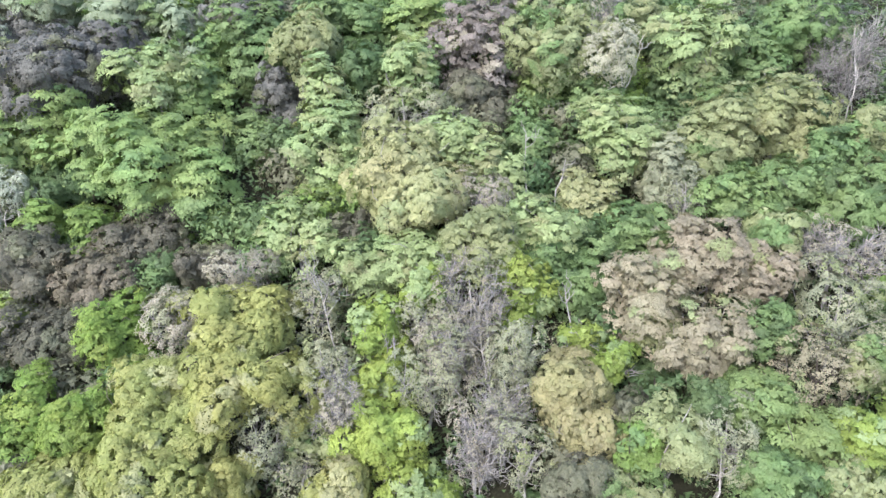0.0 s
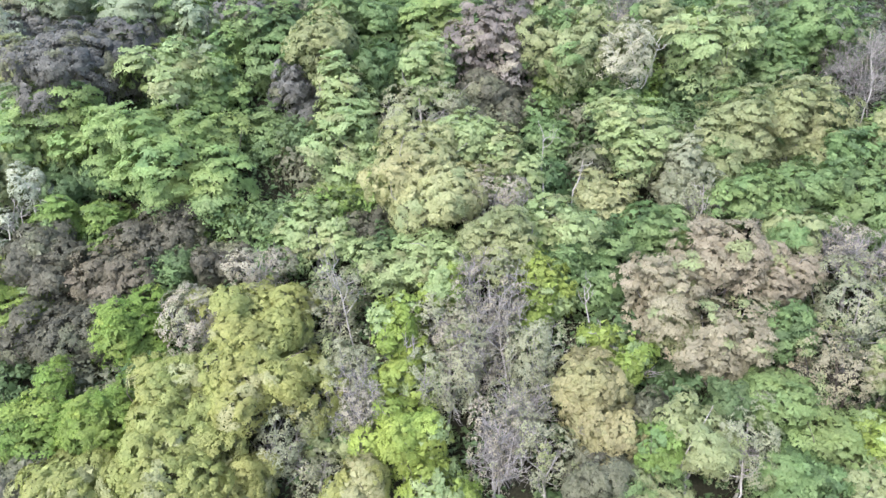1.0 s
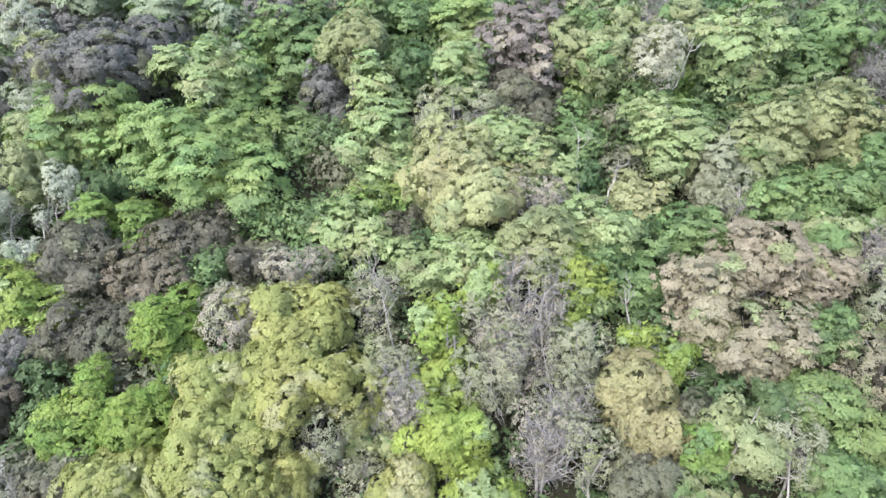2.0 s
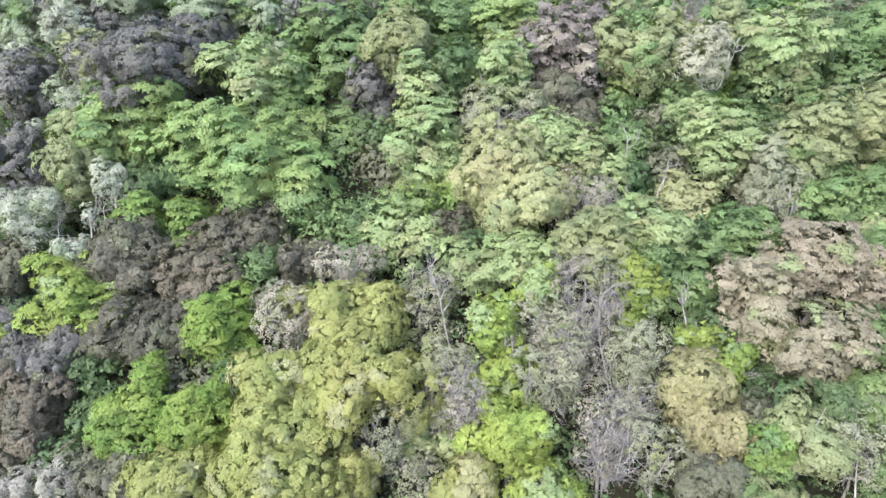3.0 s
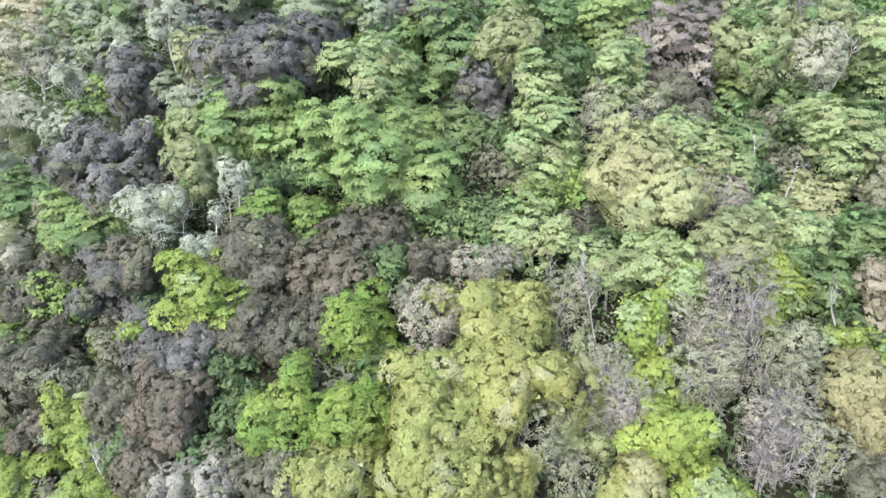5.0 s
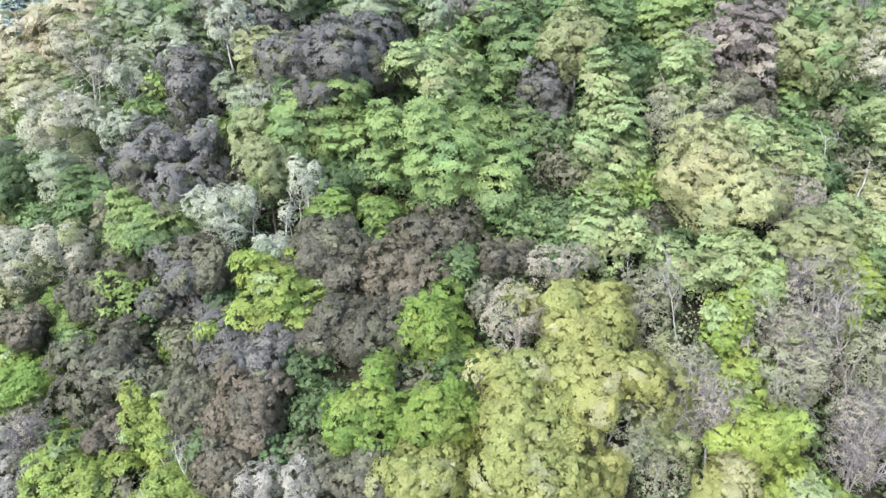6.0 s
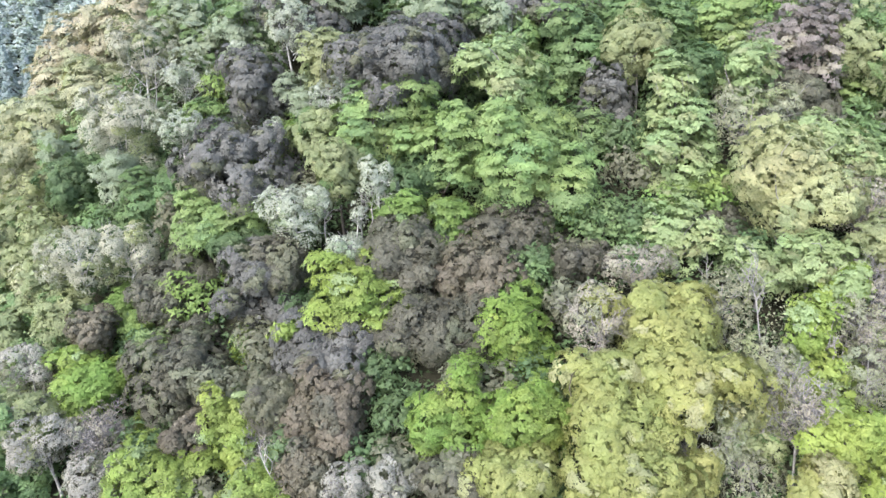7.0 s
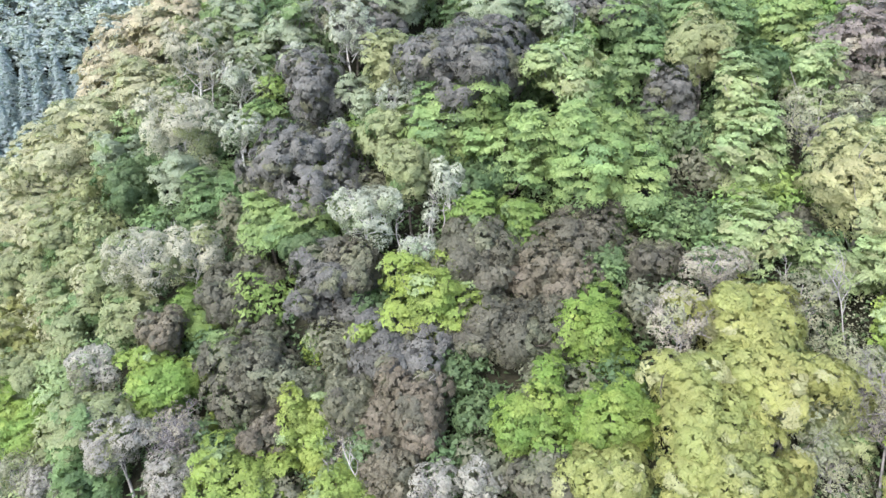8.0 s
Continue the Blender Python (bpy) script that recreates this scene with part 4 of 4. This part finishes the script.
tree("oak_tree", "puffy", "olive", "dark", 19.5, 27.1, 22.9, 2.4, 3.1, "small olive-green oak with rounded leafy clumps beside a tan-brown tree")
tree("broadleaf_tree", "tiered", "vivid", "dark", 8.5, 25.0, 20.2, 2.0, 3.5, "small young vivid green tree beside a pale olive tree")
tree("oak_tree", "puffy", "yellow", "dark", -5.1, 24.7, 18.4, 2.9, 2.4, "yellow-green oak with rounded leafy clumps beside a lime-green tree")
tree("flowering_tree", "blossom", "silver", "grey", -27.1, 27.1, 16.0, 2.6, 2.7, "silver-grey flowering tree with rounded crown beside a reddish-brown evergreen")
tree("broadleaf_tree", "airy", "lime", "grey", 8.3, 29.6, 21.9, 2.8, 2.5, "lime-green tree with loose airy beside an ochre oak")
tree("flowering_tree", "blossom", "silver", "grey", -52.0, 34.0, 9.3, 2.5, 2.5, "small silver-grey flowering tree with rounded crown beside a mid-green tree")
tree("broadleaf_tree", "airy", "lime", "grey", -46.2, 37.9, 16.5, 3.4, 1.9, "lime-green tree with loose airy beside a reddish-brown evergreen")
tree("flowering_tree", "blossom", "white", "pale", -38.6, 53.8, 33.6, 2.5, 2.5, "small white-flowering tree with pale curved branches beside a purple-grey evergreen")
tree("broadleaf_tree", "dense", "deep", "dark", 12.3, 26.6, 21.6, 2.4, 2.3, "small dark green tree under taller crowns beside a grey sparse tree")
tree("flowering_tree", "blossom", "silver", "grey", -24.8, 26.6, 16.5, 2.1, 2.5, "small silver-grey flowering tree with rounded crown beside a dark brown evergreen")
tree("broadleaf_tree", "airy", "lime", "grey", -41.6, 34.6, 13.1, 1.4, 3.4, "small lime-green tree with loose airy sprays beside a bare lilac-grey tree")
tree("broadleaf_tree", "airy", "lime", "grey", -34.9, 36.5, 18.5, 1.3, 3.0, "small lime-green tree with loose airy sprays beside a purple-grey evergreen")
tree("broadleaf_tree", "airy", "lime", "grey", 7.0, 30.5, 22.8, 2.3, 1.7, "small lime-green tree with loose airy sprays beside an ochre oak")
tree("flowering_tree", "blossom", "white", "pale", -28.4, 37.9, 24.5, 2.4, 1.5, "small white-flowering tree with pale curved branches beside a lime-green tree")
tree("flowering_tree", "blossom", "white", "pale", -27.7, 39.3, 26.1, 1.2, 1.9, "small white-flowering tree with pale curved branches beside a vivid green tree")
tree("broadleaf_tree", "airy", "lime", "grey", -31.4, 34.0, 20.8, 1.4, 1.3, "small lime-green tree with loose airy sprays beside a purple-grey evergreen")
tree("flowering_tree", "blossom", "white", "pale", -34.5, 46.6, 29.8, 1.2, 1.1, "small white-flowering tree with pale curved branches beside a dark brown evergreen")

tree("bare_tree", "bare", "dusty", "lilac", 0.2, 30.2, 22.3, 3.6, 5.6, "bare lilac-grey tree with tangled twigs beside a grey sparse tree")
tree("bare_tree", "bare", "grey", "lilac", 2.7, 27.6, 20.9, 3.4, 5.6, "bare lilac-grey tree with tangled twigs beside an ochre oak")
tree("bare_tree", "bare", "grey", "lilac", -5.7, 28.5, 20.8, 2.8, 5.2, "bare lilac-grey tree with tangled twigs beside a lime-green tree")
tree("evergreen_tree", "dense", "brown", "dark", -32.6, 38.2, 22.9, 4.2, 4.0, "dark brown-leaved evergreen tree below a white-flowering tree")
tree("broadleaf_tree", "dense", "umber", "dark", 8.0, 27.0, 20.2, 2.6, 4.0, "olive-brown tree with small young leaves beside an ochre oak")

# ---- bare pale trunks that stand out between the crowns ----
def slender_tree(foot, top, label, forks=4, bark="grey"):
    """A slender bare tree: its stem rises from the ground through foot to top, with a few forked branches."""
    rng = np.random.default_rng(int(abs(foot[0]) * 40 + top[1] * 7))
    foot, top = np.array(foot), np.array(top)
    base = np.array([foot[0] + 0.2, foot[1] + 0.5, float(ground_height(foot[0] + 0.2, foot[1] + 0.5)) - 0.15])
    root = new("slender_tree")
    root.location = base
    size = np.linalg.norm(top - foot)
    low = bent(rng, base * 0, foot - base, 0.060, 0.042, 5, 0.01)
    high = bent(rng, foot - base, top - base, 0.045, 0.018, 9, 0.022)
    v, f = tubes([np.concatenate([low[:-1], high])], 8)
    link_mesh("trunk", v, f, BARK[bark], root, smooth=True)
    for k in range(forks):
        s = high[rng.integers(3, 8), :3]
        d = unit(unit(top - foot) + rng.normal(0, 0.6, 3) + np.array([0, 0, 0.2]))
        branch = bent(rng, s, s + d * size * rng.uniform(0.3, 0.55), 0.026, 0.010, 6, 0.09)
        v, f = tubes([branch], 6)
        limb = link_mesh("limb", v, f, BARK[bark], root, smooth=True)
        for _ in range(3):
            s2 = branch[rng.integers(2, 6), :3]
            d2 = unit(d + rng.normal(0, 0.6, 3))
            v, f = tubes([bent(rng, s2, s2 + d2 * size * rng.uniform(0.12, 0.28), 0.013, 0.007, 4, 0.08)], 4)
            link_mesh("twig", v, f, BARK[bark], limb)
    return tagged(root, label, "tree", "bare trunks between the crowns")


slender_tree((4.9, 39.7, 28.1), (4.9, 40.9, 30.9), "upright pale grey trunk with a thin broken crown", 3)
slender_tree((11.7, 23.3, 19.1), (11.8, 24.0, 20.8), "forked pale trunk rising from the undergrowth", 5)
slender_tree((26.8, 45.5, 31.5), (27.4, 47.2, 35.6), "tall forked pale trunk with bare branches", 6)
slender_tree((-29.6, 38.7, 24.0), (-30.0, 39.6, 26.5), "slender white curved trunk beside a flowering tree", 3)
slender_tree((-27.7, 39.5, 25.5), (-27.6, 40.1, 27.1), "slender white curved trunk beside a flowering tree", 2)
slender_tree((-28.8, 30.7, 18.7), (-27.1, 31.1, 19.6), "pale leaning tree among brown crowns", 3)
slender_tree((-30.9, 27.9, 14.9), (-32.0, 28.8, 17.0), "pale curved leaning trunk among dark crowns", 4)
slender_tree((-45.7, 53.9, 29.5), (-45.8, 55.2, 32.8), "pale forked trunk below a flowering crown", 4)
slender_tree((-5.5, 30.6, 21.1), (-6.9, 32.5, 25.7), "leaning pale grey trunk with bare branches", 6)
slender_tree((0.5, 29.2, 21.2), (0.6, 30.4, 24.1), "upright pale trunk in a bare crown", 5)
slender_tree((2.2, 28.9, 20.4), (1.7, 30.8, 25.1), "upright pale trunk in a bare crown", 7)
slender_tree((-5.0, 26.5, 18.9), (-5.1, 27.7, 21.9), "upright pale trunk in a bare crown", 6)
slender_tree((-2.6, 29.9, 22.3), (-2.7, 30.3, 23.1), "short pale trunk below lime leaves", 2)
slender_tree((6.4, 31.1, 23.2), (6.1, 31.8, 25.1), "slender pale forked trunk before green leaves", 4)
slender_tree((6.6, 39.0, 28.0), (7.2, 39.7, 29.7), "thin pale forked trunk in a gap", 3)
slender_tree((-27.0, 38.9, 25.3), (-26.8, 39.6, 26.9), "slender white curved trunk beside dark crowns", 2)

# ---- younger trees that close the gaps between them, too many to count ----
def fill_gaps():
    rng = np.random.default_rng(7)
    # mostly dark leaf kinds: the shade between crowns is put into their colour
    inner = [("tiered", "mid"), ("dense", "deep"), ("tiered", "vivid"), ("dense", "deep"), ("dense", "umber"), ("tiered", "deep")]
    edge = [("soft", "straw"), ("soft", "pale"), ("tiered", "light")]
    tones = ["mid", "deep", "vivid", "umber", "straw", "pale", "light", "grey"]
    verts, lits, marks, stems = [], [], [], []
    for _ in range(12000):
        x, y = rng.uniform(-72, 32), rng.uniform(17.5, 70)
        left, right = -32 - 0.66 * y, 5 + 0.66 * y
        if not left < x < right or (x < -55 and y > 56 + 0.5 * (x + 72)):
            continue
        if any((x - a) ** 2 + (y - b) ** 2 < (0.27 * w + 0.98) ** 2 for a, b, w in TREES):
            continue
        west, grey = x < -52, -9 < x < 6 and y < 36
        style, leaf = ("open", "grey") if grey else (edge if west else inner)[rng.integers(0, 3 if west else 6)]
        w, h = rng.uniform(3.2, 4.4), rng.uniform(3.0, 4.2)
        TREES.append((x, y, w))
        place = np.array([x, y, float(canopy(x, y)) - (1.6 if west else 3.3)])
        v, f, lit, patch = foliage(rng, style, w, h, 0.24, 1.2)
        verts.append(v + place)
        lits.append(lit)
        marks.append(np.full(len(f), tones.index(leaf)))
        foot = np.array([x, y, float(ground_height(x, y)) - 0.15])
        stems.append(bent(rng, foot, place + np.array([0, 0, 0.3 * h]), 0.10, 0.03, 7, 0.03))
        for k in range(4):
            a = rng.uniform(0, 2 * np.pi)
            stems.append(bent(rng, place - np.array([0, 0, 0.4 * h]), place + np.array([np.cos(a) * w * 0.4, np.sin(a) * w * 0.4, rng.uniform(0, 0.3) * h]), 0.035, 0.012, 4, 0.06))
    v = np.concatenate(verts)
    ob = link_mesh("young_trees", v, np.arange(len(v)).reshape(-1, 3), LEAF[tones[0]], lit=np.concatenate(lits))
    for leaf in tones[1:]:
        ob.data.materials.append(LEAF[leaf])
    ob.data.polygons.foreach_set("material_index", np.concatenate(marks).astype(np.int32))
    tagged(ob, "young mixed green trees between taller crowns, many coloured dark as shade", "young trees", kind="stuff")
    v, f = tubes(stems, 5)
    tagged(link_mesh("young_stems", v, f, BARK["dark"], ob, smooth=True), "dark thin stems of the young trees", kind="stuff")


fill_gaps()


def undergrowth():
    rng = np.random.default_rng(11)
    n, per = 10000, 20
    y = rng.uniform(16, 72, n)
    x = rng.uniform(0, 1, n) * (40 + 1.36 * y) - 36 - 0.68 * y
    spots = np.array(TREES)
    room = np.min(np.hypot(x[:, None] - spots[None, :, 0], y[:, None] - spots[None, :, 1]) - 0.34 * spots[None, :, 2], 1)
    x, y = x[room > -0.4], y[room > -0.4]
    n = len(x)
    base = np.stack([x, y, ground_height(x, y) + 0.25], -1)
    r = np.repeat(rng.uniform(0.7, 2.3, n), per)
    u = unit(rng.normal(size=(n * per, 3)))
    u[:, 2] = np.abs(u[:, 2])
    centre = np.repeat(base, per, 0) + u * (r * rng.uniform(0.4, 1, n * per))[:, None]
    normal = unit(u + np.array([0, 0, 0.8]) + rng.normal(0, 0.4, u.shape))
    size = rng.uniform(0.20, 0.40, n * per)
    v, f = leaf_cards(centre, normal, unit(rng.normal(size=u.shape)), size, size * 0.75)
    ob = link_mesh("undergrowth", v, f, LEAF["deep"])
    tagged(ob, "dark green shrubs and ferns on the forest floor", "undergrowth", kind="stuff")


undergrowth()


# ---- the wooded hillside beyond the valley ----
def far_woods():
    rng = np.random.default_rng(23)
    parts = {"far_woods": ([], []), "far_conifers": ([], [])}
    made, tries = [], 0
    while len(made) < 520 and tries < 20000:
        tries += 1
        s, across = rng.uniform(94, 172), rng.uniform(-35, 45)
        x, y = -26 - 0.5 * s - 0.866 * across, 0.866 * s - 0.5 * across
        if not -0.76 * y < x + 26 < -0.41 * y or x > -64:
            continue
        if any((x - a) ** 2 + (y - b) ** 2 < 7.0 for a, b in made):
            continue
        made.append((x, y))
        g = float(ground_height(x, y))
        conifer = s < 128 + 10 * np.sin(across * 0.1)
        w, h = (rng.uniform(3.4, 4.6), rng.uniform(7, 10)) if conifer else (rng.uniform(5.0, 7.5), rng.uniform(6.0, 8.5))
        n = 850
        if conifer:
            t = rng.uniform(0, 1, n) ** 0.7
            a = rng.uniform(0, 2 * np.pi, n)
            rad = (0.08 + t) * w / 2 * rng.uniform(0.6, 1.05, n)
            c = np.stack([np.cos(a) * rad, np.sin(a) * rad, 1.5 + (1 - t) * h], -1)
            u = np.stack([np.cos(a), np.sin(a), np.full(n, 0.5)], -1)
        else:
            lob = unit(rng.normal(size=(14, 3))) * np.array([w * 0.36, w * 0.36, h * 0.34])
            lob[:, 2] = np.abs(lob[:, 2]) * 1.3 - h * 0.3
            k = rng.integers(0, 14, n)
            u = unit(rng.normal(size=(n, 3)))
            u[:, 2] = np.abs(u[:, 2])
            c = lob[k] + u * rng.uniform(0.5, 1.0, (n, 1)) * w * 0.2 + np.array([0, 0, h * 0.55])
        normal = unit(unit(u) + np.array([0, 0, 1.3]) + rng.normal(0, 0.22, u.shape))
        size = rng.uniform(0.32, 0.66, n)
        v, _ = leaf_cards(c + np.array([x, y, g]), normal, unit(rng.normal(size=u.shape)), size, size * 0.75)
        # shading normals bent upwards, which flattens contrast as haze would
        lit = unit(unit(u) * np.array([1, 1, 0.6]) + np.array([0, 0, 0.9]) + rng.normal(0, 0.12, u.shape))
        parts["far_conifers" if conifer else "far_woods"][0].append(v)
        parts["far_conifers" if conifer else "far_woods"][1].append(np.repeat(lit, 3, 0))
    # loose pale leaves added between the far crowns to lighten dark gaps
    n = 16000
    s, across = rng.uniform(90, 188, n), rng.uniform(-35, 45, n)
    x, y = -26 - 0.5 * s - 0.866 * across, 0.866 * s - 0.5 * across
    near = x < -66
    c = np.stack([x, y, ground_height(x, y) + rng.uniform(0.5, 5.0, n)], -1)[near]
    normal = unit(np.array([0, -0.3, 1.0]) + rng.normal(0, 0.4, c.shape))
    size = rng.uniform(0.7, 1.5, len(c))
    v, _ = leaf_cards(c, normal, unit(rng.normal(size=c.shape)), size, size * 0.9)
    parts["far_woods"][0].append(v)
    parts["far_woods"][1].append(np.repeat(normal, 3, 0))
    for name, leaf, label in (("far_woods", "far", "blue-green broadleaf woods across the valley, haze painted into their colour"),
                              ("far_conifers", "far_conifer", "dark conifer plantation across the valley, haze painted into its colour")):
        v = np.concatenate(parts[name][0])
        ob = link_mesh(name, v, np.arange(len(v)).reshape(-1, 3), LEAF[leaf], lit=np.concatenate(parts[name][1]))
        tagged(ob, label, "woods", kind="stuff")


far_woods()
